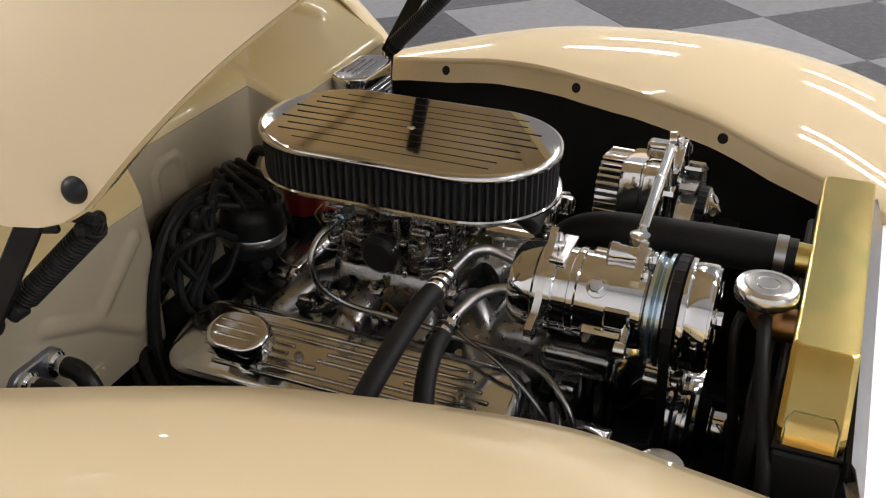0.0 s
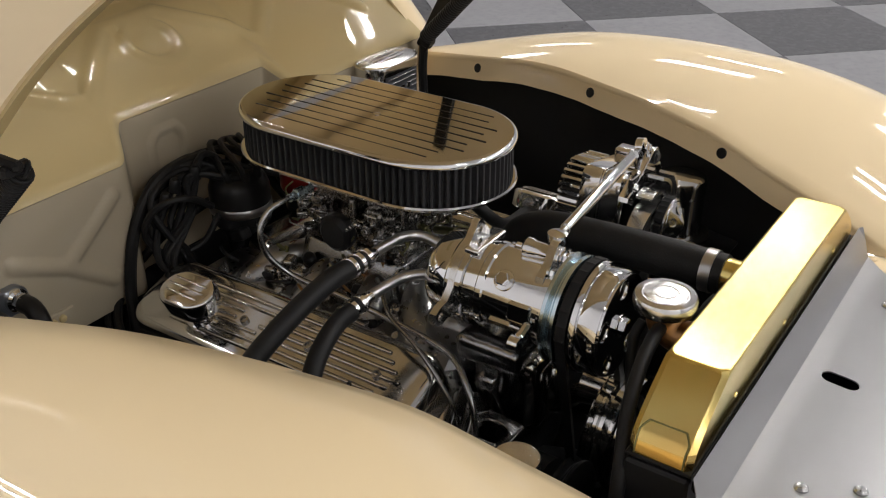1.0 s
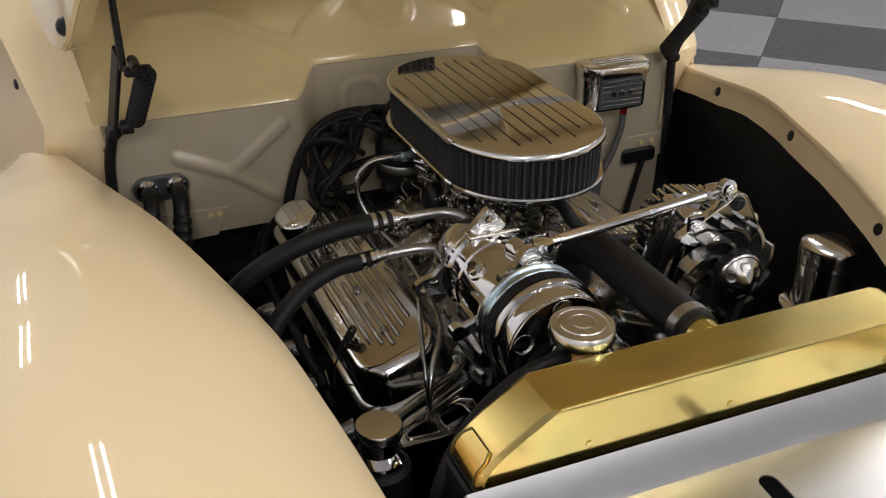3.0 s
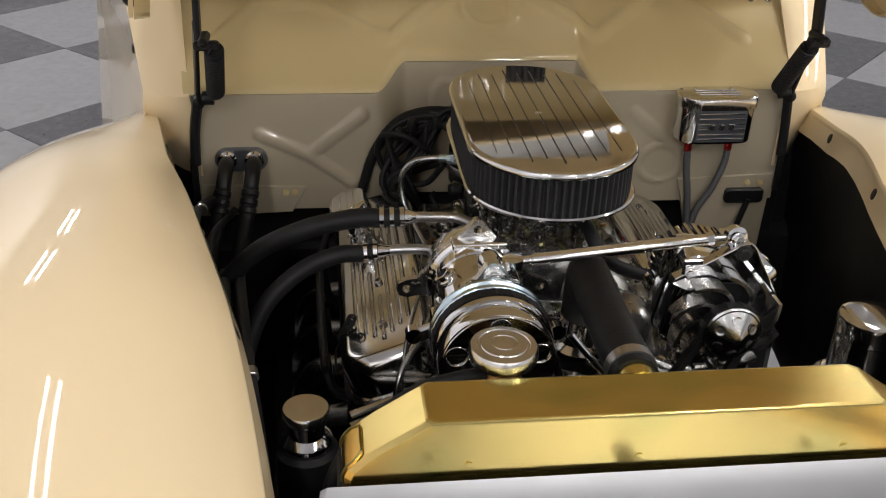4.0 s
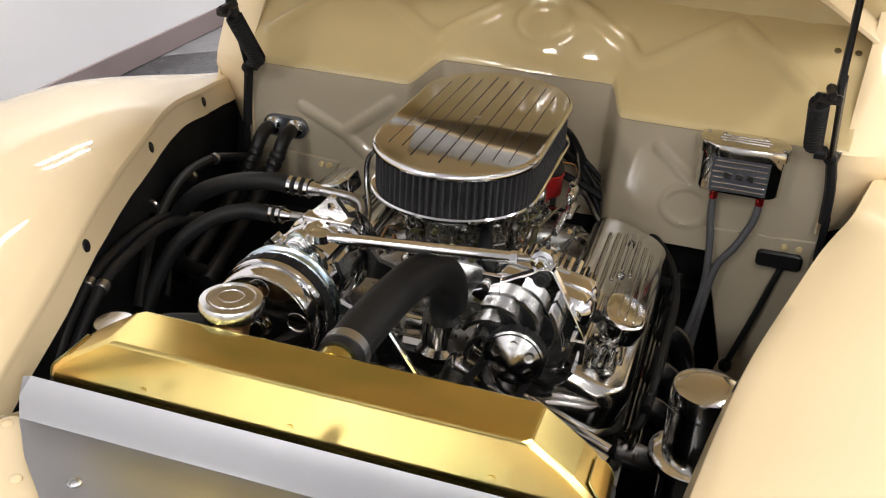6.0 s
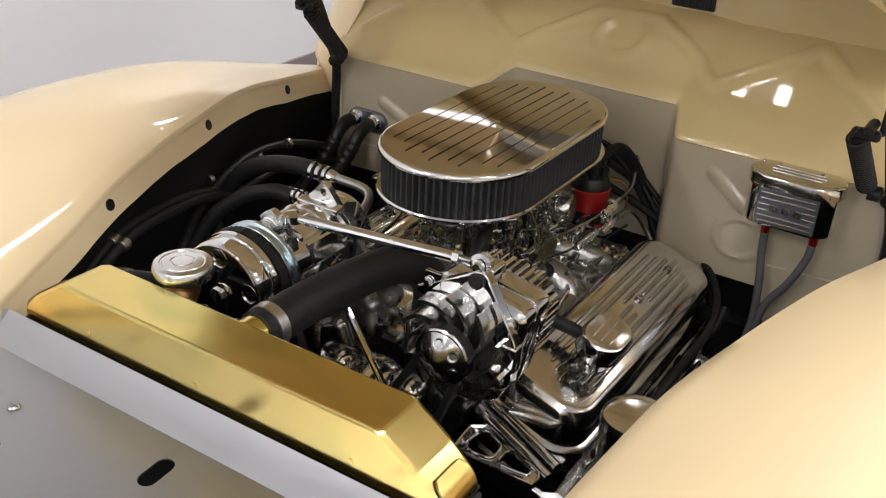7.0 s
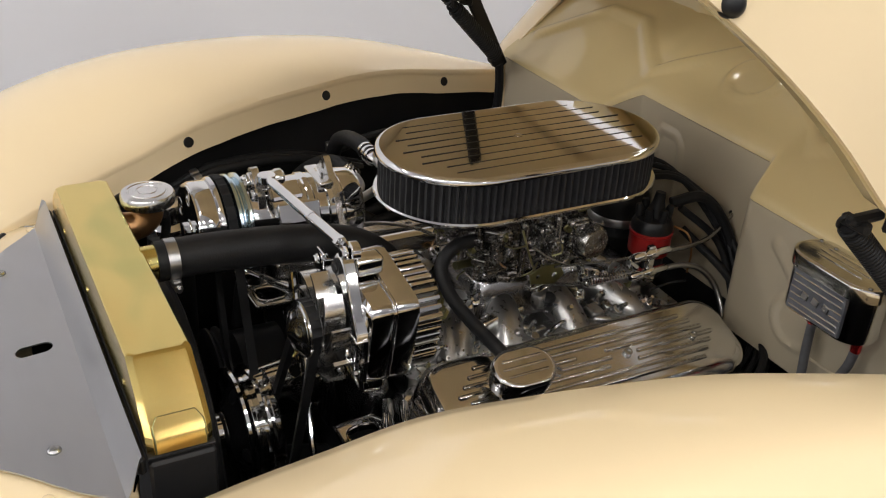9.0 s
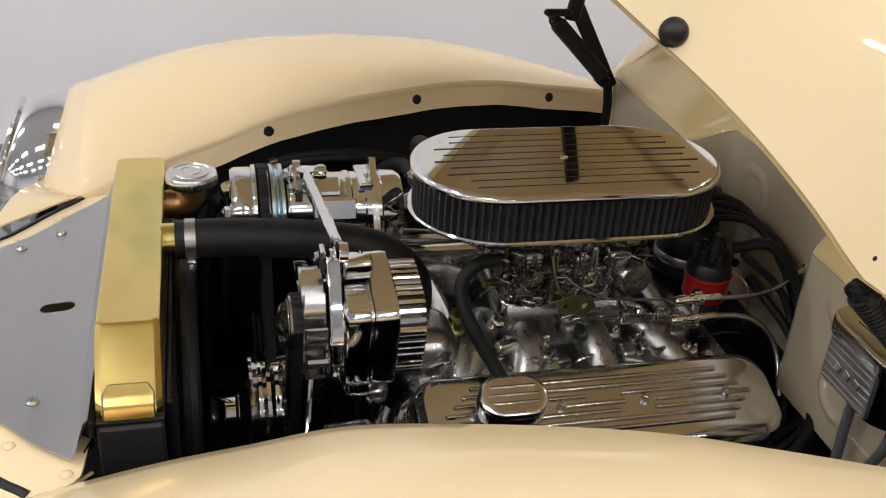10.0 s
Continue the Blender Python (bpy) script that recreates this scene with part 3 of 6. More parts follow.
        for z in (0.94, 0.965):
            part("screw", lathe([(0.004, 0), (0.0036, 0.003), (0.001, 0.004)], (side * 0.503, 0.470 + 0.05 * max(0, 0.95 - z), z), (0, -1, 0), 12), STEEL, pillar)
        # body side behind the fender
        g2 = []
        for i in range(21):
            z = 0.40 + 0.80 * i / 20
            xo = interp(z, [0.40, 0.93, 1.0, 1.2], [0.635, 0.590, 0.582, 0.652])
            g2.append([(side * (xo + 0.24 * w), 0.512 + max(0, z - 1.0) * 1.3 + 0.9 * w, z) for w in (0, 0.25, 0.5, 0.75, 1)])
        part("body_side", sheet(g2 if side < 0 else [list(reversed(r)) for r in g2], 0.004), CREAM, car)
    return fw


firewall()


def cabin():
    """Closed cabin behind the cowl: scuttle, split windshield, roof and doors. Out of direct view; added to block rear
    lamps and to show in the lid.
    """
    def arch(y, w, z0, z1, n=16):
        out = []
        for k in range(n + 1):
            a = math.pi * k / n
            c, q = math.cos(a), math.sin(a)
            out.append((w * math.copysign(abs(c) ** 0.5, c), y, z0 + (z1 - z0) * abs(q) ** 0.5))
        return out
    # front lip reaches forward to keep rear lamps off the cowl
    scuttle = [[(x, y, z - k * x * x) for x in [-0.60 + 1.2 * i / 16 for i in range(17)]] for y, z, k in ((0.640, 1.306, 0.62), (0.643, 1.313, 0.62), (0.660, 1.321, 0.62), (0.700, 1.337, 0.62), (0.80, 1.343, 0.55), (0.92, 1.347, 0.45), (1.0, 1.349, 0.35))]
    part("scuttle", sheet([list(reversed(r)) for r in scuttle], 0.004), CREAM, car)
    for side in (-1, 1):
        g = [(side * 0.002, 0.985, 1.345), (side * 0.60, 1.04, 1.26), (side * 0.555, 1.27, 1.60), (side * 0.002, 1.22, 1.645)]
        g = g if side > 0 else list(reversed(g))
        part("windshield", rings([g, [(x, y + 0.008, z - 0.005) for x, y, z in g]]), GREY_GLASS, car, "unseen windshield glass, greyed for its reflection in the lid")
    roof = [arch(y, w, 1.55, z) for y, w, z in ((1.20, 0.58, 1.655), (1.35, 0.60, 1.70), (1.6, 0.61, 1.725), (1.9, 0.60, 1.72), (2.2, 0.57, 1.67), (2.5, 0.5, 1.56))]
    part("roof", sheet([list(reversed(r)) for r in roof], 0.005), CREAM, car)
    for side in (-1, 1):
        part("door", box((side * 0.66, 1.66, 0.78), (0.03, 1.25, 0.98), 0.012), CREAM, car)
        part("side_glass", box((side * 0.615, 1.75, 1.41), (0.008, 0.95, 0.28), 0.003), GREY_GLASS, car)
    part("cabin_back", box((0, 2.42, 0.95), (1.16, 0.05, 1.2), 0.02), CREAM, car)


cabin()

HINGE = Matrix.Translation((0, 0.609, 1.2)) @ Matrix.Rotation(radians(-40), 4, "X") @ Matrix.Translation((0, -0.609, -1.2))


def hood():
    """Raised hood: deep curved shell with rolled lower edges."""
    def edge(y):
        return min(CZ(y) - 0.018 + 0.034 * (max(0.0, y - 0.318) / 0.075) ** 2, 1.195)

    def section(y, d):
        xe, ze = CX(y) + 0.004 - d, edge(y)
        top = interp(y, [-0.62, -0.2, 0.2, 0.62], [1.0, 1.17, 1.265, 1.315]) - d
        out = []
        for k in range(29):
            a = math.pi * k / 28
            c, s = math.cos(a), math.sin(a)
            out.append((xe * math.copysign(abs(c) ** 0.55, c), ze + (top - ze) * abs(s) ** 0.75))
        return out
    ys = [-0.61 + 1.205 * i / 50 for i in range(51)]
    fore = [y for y in ys if y < 0.525]
    aft = [y for y in ys if y > 0.495]

    def skin(d, lift, cut, thick):
        n = 29 - 2 * cut
        rows = {y: [(x, y, z + lift) for x, z in section(y, d)][cut:29 - cut] for y in ys}
        pieces = [sheet([list(reversed(rows[y])) for y in fore], thick)]
        for keep in (slice(0, 13 - cut), slice(n - 13 + cut, n)):
            pieces.append(sheet([list(reversed(rows[y][keep])) for y in aft], thick))
        return moved(join(*pieces), HINGE)
    h = part("hood", skin(0, 0, 0, 0.006), CREAM, car, "raised cream hood, open towards the back")
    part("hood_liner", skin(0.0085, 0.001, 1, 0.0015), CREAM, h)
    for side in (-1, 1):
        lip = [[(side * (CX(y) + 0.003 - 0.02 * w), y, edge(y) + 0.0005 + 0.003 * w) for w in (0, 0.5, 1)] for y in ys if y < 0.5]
        part("edge_lip", moved(sheet(lip if side > 0 else [list(reversed(r)) for r in lip], 0.003), HINGE), CREAM_SHADED, h)
        for y, r, up in ((0.082, 0.0118, 0.003 if side < 0 else -0.007), (0.323, 0.0125 if side < 0 else 0.0026, -0.001)):
            at = Vector((side * (CX(y) + 0.0085), y, CZ(y) + up))
            part("rubber_plug", moved(lathe([(r, -0.006), (r, 0.0), (r * 0.92, r * 0.3), (r * 0.7, r * 0.6), (r * 0.4, r * 0.78), (r * 0.1, r * 0.84)], at, (side, -0.27, 0.06), 22), HINGE), PLASTIC, h)
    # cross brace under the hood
    part("brace", moved(box((0, 0.30, 1.172), (0.40, 0.04, 0.012), 0.005), HINGE), CREAM_SHADED, h)
    return h


hood()


def hinge(side):
    """Black hood hinge: bent arm, bracket and coil spring."""
    hg = thing("hood_hinge", (side * 0.5, 0.465, 0.90), "black painted hood hinge arm with a coil spring", "hinge", "hood hinges")
    foot, bend, top = Vector((side * 0.503, 0.462, 0.885)), Vector((side * 0.490, 0.452, 1.0)), Vector((side * 0.475, 0.375, 1.13))
    part("foot", join(tube([foot, foot.lerp(bend, 0.5) + Vector((side * 0.004, 0.006, 0)), bend], 0.0085, 8, 3), box(foot + Vector((side * 0.004, 0.004, -0.03)), (0.012, 0.006, 0.08), 0.002)), BLACK, hg)
    way = (top - bend).normalized()
    turn = Vector(way).to_track_quat("Z", "X").to_matrix()
    part("arm", box((bend + top) / 2, (0.027, 0.007, (top - bend).length + 0.03), 0.002, turn), BLACK, hg)
    part("strap", box((side * 0.470, 0.386, 1.255), (0.009, 0.027, 0.28), 0.003, Matrix.Rotation(radians(-11), 3, "X")), BLACK, hg)
    part("bracket", join(box((side * 0.455, 0.322, 1.128), (0.036, 0.012, 0.014), 0.003), box((side * 0.458, 0.330, 1.135), (0.014, 0.05, 0.012), 0.004)), BLACK, hg)
    s0, s1 = Vector((side * 0.445, 0.326, 1.120)), Vector((side * 0.458, 0.425, 1.022))
    axis = (s1 - s0)
    ax = axis.normalized()
    u = ax.orthogonal().normalized()
    v = ax.cross(u)
    turns, r = 26, 0.0125
    run = [s0 + axis * (i / (turns * 12)) + r * (math.cos(2 * math.pi * i / 12) * u + math.sin(2 * math.pi * i / 12) * v) for i in range(turns * 12 + 1)]
    part("spring", tube(run, 0.0022, 6, 1, False), BLACK, hg)
    part("core", tube([s0 - ax * 0.004, s1 + ax * 0.004], 0.0112, 14, 1, False), BLACK, hg)
    hook = [s0 - ax * (0.004 + 0.012 * math.sin(a)) + u * 0.010 * math.cos(a) for a in [math.pi * k / 8 for k in range(9)]]
    part("hook", tube(hook, 0.0024, 6, 2), BLACK, hg)
    part("pivot", join(lathe([(0.011, -0.008), (0.011, 0.008), (0.006, 0.011)], s1 + Vector((side * 0.012, 0.004, -0.01)), (side, 0, 0), 14), lathe([(0.010, -0.006), (0.010, 0.010), (0.005, 0.013)], bend + Vector((0, -0.004, 0)), (-side * 0.3, -1, 0), 14)), BLACK, hg)
    return hg


hinge(-1)
hinge(1)


def front_end():
    # brushed cover plate over the grille opening: raised rear edge, then a long flat
    def half(y):
        return interp(y, [-0.70, -0.66, -0.60, -0.515, -0.492, -0.454, -0.43, -0.418, -0.411, -0.406, -0.401, -0.397, -0.394], [0.02, 0.07, 0.14, 0.199, 0.223, 0.268, 0.289, 0.301, 0.3062, 0.3075, 0.307, 0.304, 0.296])

    def high(y):
        return interp(y, [-0.70, -0.60, -0.50, -0.435, -0.412, -0.398], [0.872, 0.881, 0.8872, 0.8925, 0.896, 0.938])
    ys = [-0.69 + (0.69 - 0.398) * i / 40 for i in range(41)]
    outline = [(half(y), y) for y in ys] + [(half(y) * k, -0.394) for k in (0.98, 0.6, 0.3, 0.0, -0.3, -0.6, -0.98) for y in (-0.397,)] + [(-half(y), y) for y in reversed(ys)]
    slot = [(0.0025 + x, -0.456 + y) for x, y in rounded(0.0105, 0.021, 0.0104, 6)]
    slot.reverse()
    p, f = plate(outline, [slot], 0.002)
    bm = bmesh.new()
    vs = [bm.verts.new(q) for q in p]
    for face in f:
        try:
            bm.faces.new([vs[i] for i in face])
        except ValueError:
            pass
    for y in [-0.62, -0.56, -0.50, -0.475, -0.455, -0.44, -0.43, -0.418, -0.413, -0.410, -0.404]:
        bmesh.ops.bisect_plane(bm, geom=bm.verts[:] + bm.edges[:] + bm.faces[:], plane_co=(0, y, 0), plane_no=(0, 1, 0))
    bm.verts.index_update()
    pts = [(v.co.x, v.co.y, v.co.z + high(v.co.y)) for v in bm.verts]
    faces = [tuple(v.index for v in fc.verts) for fc in bm.faces]
    bm.free()
    cover = solo("radiator_cover_plate", (pts, faces), SATIN, "brushed aluminium cover plate ahead of the radiator", "cover plate", (0, -0.45, 0.88), sharp=25)
    BASES[cover.name] = Vector((0, -0.45, 0.88))
    for x, y in ((0.197, -0.463), (-0.197, -0.471), (-0.165, -0.52), (0.165, -0.53)):
        part("screw", join(lathe([(0.0075, 0), (0.0072, 0.002), (0.005, 0.0042), (0.001, 0.0048)], (x, y, high(y) + 0.002), (0, 0, 1), 18), box((x, y, high(y) + 0.0068), (0.008, 0.0012, 0.0008), 0.0002)), STEEL, cover)
    # cream grille shell round the plate, with slots and chrome trim
    rim = [(half(y), y) for y in [-0.402 - 0.288 * i / 30 for i in range(31)]]
    rim = rim + [(-x, y) for x, y in reversed(rim)]
    steps = ((-0.04, 0.0), (0.0, 0.0), (0.022, -0.001), (0.029, -0.003), (0.05, -0.009), (0.075, -0.026), (0.095, -0.07), (0.10, -0.3))

    def apron(i, w, dz):
        a, b = Vector(rim[max(0, i - 1)]), Vector(rim[min(len(rim) - 1, i + 1)])
        n = Vector((-(b - a).y, (b - a).x)).normalized()
        n = n if n.y < 0 or n.dot(Vector(rim[i])) > 0 else -n
        return (rim[i][0] + n.x * w, rim[i][1] + n.y * w, high(max(-0.69, min(-0.42, rim[i][1]))) - 0.005 + dz)
    shell = part("grille_shell", sheet([[apron(i, w, dz) for w, dz in steps] for i in range(len(rim))], 0.004), CREAM, car)
    last = len(rim) - 1
    for i in (1, 7, 13, last - 1, last - 7, last - 13):
        x, y, z = apron(i, 0.013, -0.0005)
        part("bolt", lathe([(0.0065, 0), (0.006, 0.0018), (0.0035, 0.0034), (0.001, 0.0038)], (x, y, z), (0, 0, 1), 16), CREAM, shell)
    for first, step in ((0, 1), (last, -1)):
        sx = 1 if first == 0 else -1
        part("trim", tube([(sx * x, y, z) for x, y, z in ((0.316, -0.393, 0.886), (0.330, -0.410, 0.885), (0.345, -0.429, 0.880), (0.366, -0.455, 0.866))], 0.0042, 8, 4), CHROME, shell)
        for w, dz in ((0.046, -0.0105), (0.064, -0.0210)):
            part("slot", tube([apron(first + step * k, w, dz) for k in range(2, 15)], 0.0058, 8, 2), BLACK, shell)
    for side in (-1, 1):
        # chrome headlight in the nose of each fender
        at, way = Vector((side * 0.648, -0.544, 0.795)), Vector((side * 0.02, -0.94, 0.34))
        hl = part("headlight", lathe([(0.130, -0.03), (0.1465, -0.004), (0.148, 0.0), (0.145, 0.02), (0.137, 0.042), (0.124, 0.060), (0.113, 0.071), (0.108, 0.073), (0.106, 0.070)], at, way, 44), CHROME, car, "round chrome headlight bezel")
        part("peak", lathe([(0.110, 0.070), (0.114, 0.074), (0.110, 0.079), (0.106, 0.076)], at + Vector((0, 0, 0.001)), way, 44), CHROME, hl)
        part("lens", lathe([(0.107, 0.069), (0.085, 0.078), (0.05, 0.084), (0.001, 0.086)], at, way, 32), LENS, hl, "dark glossy headlight glass")
    # engine bay bottom and frame rails
    part("bay_floor", box((0, 0.02, 0.42), (1.06, 1.16, 0.02), 0.004), BLACK, car)
    for side in (-1, 1):
        part("frame_rail", box((side * 0.36, 0.0, 0.47), (0.06, 1.1, 0.09), 0.008), BLACK, car)
    part("crossmember", box((0, -0.36, 0.5), (0.66, 0.05, 0.10), 0.008), BLACK, car)
    part("underbody", box((0, 1.04, 0.45), (1.24, 1.0, 0.5), 0.02), BLACK, car)
    for side in (-1, 1):
        part("wheel", lathe([(0.10, -0.09), (0.30, -0.10), (0.325, -0.07), (0.325, 0.05), (0.30, 0.09), (0.12, 0.08)], (side * 0.66, -0.12, 0.325), (side, 0, 0), 36), RUBBER, car)


front_end()


# ---- engine bay: large things ----
def air_cleaner():
    ac = thing("air_cleaner", (0, 0.192, 0.962), "oval polished air cleaner with a black pleated filter", "air cleaner")
    UP = 0.010
    m = Matrix.Translation((0.001, 0.195, UP))
    out = even(oval(0.1115, 0.2085, 240), 168)
    lid = part("lid", stack(out, [(-0.006, 1.0500), (-0.001, 1.0502), (0.0004, 1.0515), (0.0006, 1.0545), (-0.0003, 1.0575), (-0.0020, 1.0598), (-0.0044, 1.0611), (-0.0060, 1.0612)], m, True, False), CHROME, ac)
    # crowned top with milled grooves
    R, L = 0.1056, 0.0970
    grooves = [-0.080 + 0.020 * k for k in range(9)]
    top = 1.0612 + UP
    flat = [[(x * w, y * w) for x, y in oval(R, L + R, 96)] for w in (1.0, 0.96, 0.8, 0.5, 0.2)]
    cup = rings([[(x + 0.001, y + 0.195, top + 0.0010 * (1 - w * w)) for x, y in f] for f, w in zip(flat, (1.0, 0.96, 0.8, 0.5, 0.2))], False, True)
    for k, g in enumerate(grooves):
        e = L + math.sqrt(max(0.0, R * R - g * g))
        g0, g1 = -e + 0.024 + 0.014 * (k % 2), e - 0.024 - 0.014 * ((k + 1) % 2)
        strip = stack(rounded(0.0006, (g1 - g0) / 2, 0.00055, 4), [(0.0, -0.002), (0.0, 0.0003)], Matrix.Translation((g + 0.001, 0.195 + (g0 + g1) / 2, top + 0.0010 * (1 - (g / R) ** 2))))
        part("groove", strip, GROOVE, lid)
    part("lid_top", cup, MIRROR, lid, "polished lid with milled grooves", 28)
    part("wing_nut", lathe([(0.0055, -0.003), (0.0055, 0.0004), (0.004, 0.0012), (0.002, 0.0016)], (0.001, 0.19, 1.0622 + UP), (0, 0, 1), 18), CHROME, ac)
    fine = even(oval(0.1115, 0.2085, 400), 416)
    a, b = inset(fine, -0.0045), inset(fine, -0.0125)
    zig = [a[i] if i % 4 in (0, 1) else b[i] for i in range(416)]
    part("filter_element", moved(rings([[(x, y, z) for x, y in zig] for z in (0.997, 1.051)], False, False), m), PLEAT, ac, "black pleated filter cloth", 20)
    part("base", stack(out, [(-0.012, 1.0005), (-0.0035, 1.0010), (0.0004, 1.0003), (0.0020, 0.9980), (0.0012, 0.9950), (-0.003, 0.9933), (-0.008, 0.9925), (-0.02, 0.989), (-0.032, 0.980), (-0.044, 0.968), (-0.058, 0.962)], m), CHROME, ac)


air_cleaner()

TILT = radians(20)


def bank(side):
    """Frame of one valve cover: x outward, y along the engine, z out of the cover."""
    return Matrix.Translation((side * 0.201, 0.195, 0.780)) @ Matrix.Rotation(side * TILT, 4, "Y")


def valve_cover(side):
    m = bank(side)
    vc = thing("valve_cover", m.translation, "polished ribbed aluminium valve cover", "valve cover", "valve covers")
    out = rounded(0.067, 0.240, 0.044, 8)
    body = part("body", stack(out, [(0.010, 0), (0.010, 0.005), (0.008, 0.006), (0.001, 0.008), (-0.001, 0.040), (-0.003, 0.050), (-0.008, 0.0575), (-0.015, 0.0615), (-0.02, 0.062)], m), POLISH, vc)
    for k in range(7):
        x = -0.036 + 0.012 * k
        lo = -0.200 + 0.012 * abs(k - 3)
        hi = 0.200 - 0.012 * abs(k - 3)
        runs = [(lo, hi)] if k not in (3,) else [(lo, -0.09), (-0.05, 0.03), (0.07, hi)]
        if k in (2, 4):
            runs = [(lo, 0.02 * (k - 3)), (0.045 + 0.02 * (k - 3), hi)]
        for a, b in runs:
            rib = stack(rounded(0.0030, (b - a) / 2, 0.0029, 4), [(0.0012, 0.0612), (0.0002, 0.0624), (-0.0002, 0.0638), (-0.0009, 0.0648), (-0.0018, 0.0653), (-0.0026, 0.0654)], m @ Matrix.Translation((x, (a + b) / 2, 0)))
            part("rib", rib, POLISH, vc)
    for y in (-0.165, -0.055, 0.055, 0.165):
        part("bolt", moved(lathe([(0.006, 0.062), (0.006, 0.066), (0.0035, 0.0665), (0.0033, 0.0645)], (0.0, y, 0), (0, 0, 1), 16), m), STEEL, body)
    return vc


for side in (-1, 1):
    valve_cover(side)


def breather(side, y, x, h):
    m = bank(side) @ Matrix.Translation((x, y - 0.195, 0.0))
    br = thing("valve_breather", m @ Vector((0, 0, 0.062)), "oval chrome valve cover breather with milled lines", "breather", "breathers")
    out = oval(0.0295, 0.042, 48)
    part("neck", moved(lathe([(0.021, 0.058), (0.021, 0.066), (0.0165, 0.068), (0.0165, h - 0.028)], (0, 0, 0), (0, 0, 1), 28), m), CHROME, br)
    part("cap", stack(out, [(-0.008, h - 0.031), (-0.002, h - 0.030), (0, h - 0.028), (0.0006, h - 0.006), (-0.0006, h - 0.003), (-0.003, h - 0.0008), (-0.006, h)], m), CHROME, br)
    part("cap_top", stack(out, [(-0.0065, h - 0.002), (-0.0065, h + 0.0004), (-0.008, h + 0.0007)], m), POLISH, br)
    for k in (-1, 0, 1):
        part("groove_line", stack(rounded(0.0018, 0.031 - 0.003 * abs(k), 0.0017, 3), [(0, h - 0.0005), (-0.0003, h + 0.0014), (-0.0012, h + 0.0019)], m @ Matrix.Translation((0.011 * k, 0, 0))), POLISH, br)


breather(1, 0.066, 0.012, 0.120)
breather(-1, 0.310, -0.020, 0.122)


def engine():
    """Block, heads, intake, lower metal: all that the covers and pumps bolt to."""
    e = thing("engine_block", (0, 0.2, 0.5), "polished aluminium and black V8 engine block with intake manifold", "engine")
    part("block", box((0, 0.2, 0.62), (0.30, 0.50, 0.26), 0.03), BLACK, e)
    part("timing_cover", lathe([(0.11, 0), (0.11, 0.02), (0.09, 0.03), (0.04, 0.035)], (0, -0.05, 0.66), (0, -1, 0), 28), BLACK, e)
    for side in (-1, 1):
        m = bank(side)
        head = part("cylinder_head", moved(join(box((0, 0, -0.035), (0.15, 0.50, 0.07), 0.012), box((0.035, 0, -0.09), (0.17, 0.49, 0.06), 0.012)), m), CAST, e)
        part("ribbed_rail", moved(join(*[box((0.088 + 0.010 * k, 0.02, -0.012 - 0.012 * k), (0.007, 0.40, 0.012), 0.003) for k in range(4)]), m), POLISH, head)
        # polished end bracket with two lightening holes, raised rims and channel ribs
        out = [(0.153, -0.139), (0.150, -0.111), (0.149, -0.088), (0.163, -0.079), (0.202, -0.092), (0.260, -0.117), (0.264, -0.128), (0.263, -0.140), (0.209, -0.141)]
        h1 = [(0.162, -0.114), (0.163, -0.098), (0.168, -0.090), (0.178, -0.088), (0.194, -0.095), (0.201, -0.103), (0.202, -0.122), (0.197, -0.129), (0.178, -0.131), (0.167, -0.127)]
        h2 = [(0.209, -0.122), (0.210, -0.108), (0.215, -0.103), (0.225, -0.105), (0.247, -0.117), (0.251, -0.123), (0.248, -0.129), (0.223, -0.131), (0.213, -0.129)]
        flip = Matrix.Diagonal((side, 1, 1, 1))
        shine = CHROME if side > 0 else MACHINED
        web = part("end_bracket", moved(plate(out, [h1, h2], 0.008), flip @ Matrix.Translation((0, 0, 0.779))), shine, head)
        for edge in (out, h1, h2):
            loop = [(side * x, y, 0.7875) for x, y in edge + edge[:2]]
            part("rim", tube(loop, 0.0022, 8, 4 if edge is not out else 1, edge is not out), shine, web)
        for dy, r in ((0.0, 0.0085), (0.024, 0.0075)):
            part("bracket_rib", tube([(side * 0.145, -0.064 + dy, 0.796), (side * 0.175, -0.076 + dy, 0.794), (side * 0.270, -0.112 + dy, 0.780)], r, 14, 4), shine, head)
        # exhaust manifold tubes
        for y in (0.03, 0.15, 0.25, 0.37):
            part("exhaust_tube", tube([(side * 0.265, y, 0.69), (side * 0.315, y + 0.01, 0.67), (side * 0.335, y + 0.03, 0.60), (side * 0.32, y + 0.06, 0.50)], 0.021, 14, 5), STEEL, e)
        for y in (0.02, 0.14, 0.26, 0.38):
            part("spark_plug_boot", tube([(side * 0.262, y + 0.03, 0.705), (side * 0.292, y + 0.03, 0.725), (side * 0.30, y + 0.06, 0.76)], 0.008, 8, 4), RUBBER, e)
        part("plug_wire_sleeve", tube([(side * 0.30, 0.05, 0.755), (side * 0.305, 0.2, 0.765), (side * 0.30, 0.38, 0.77), (side * 0.25, 0.475, 0.80), (side * 0.14, 0.50, 0.85), (0.03 + side * 0.02, 0.47, 0.90)], 0.0065, 10, 6), RUBBER, e)
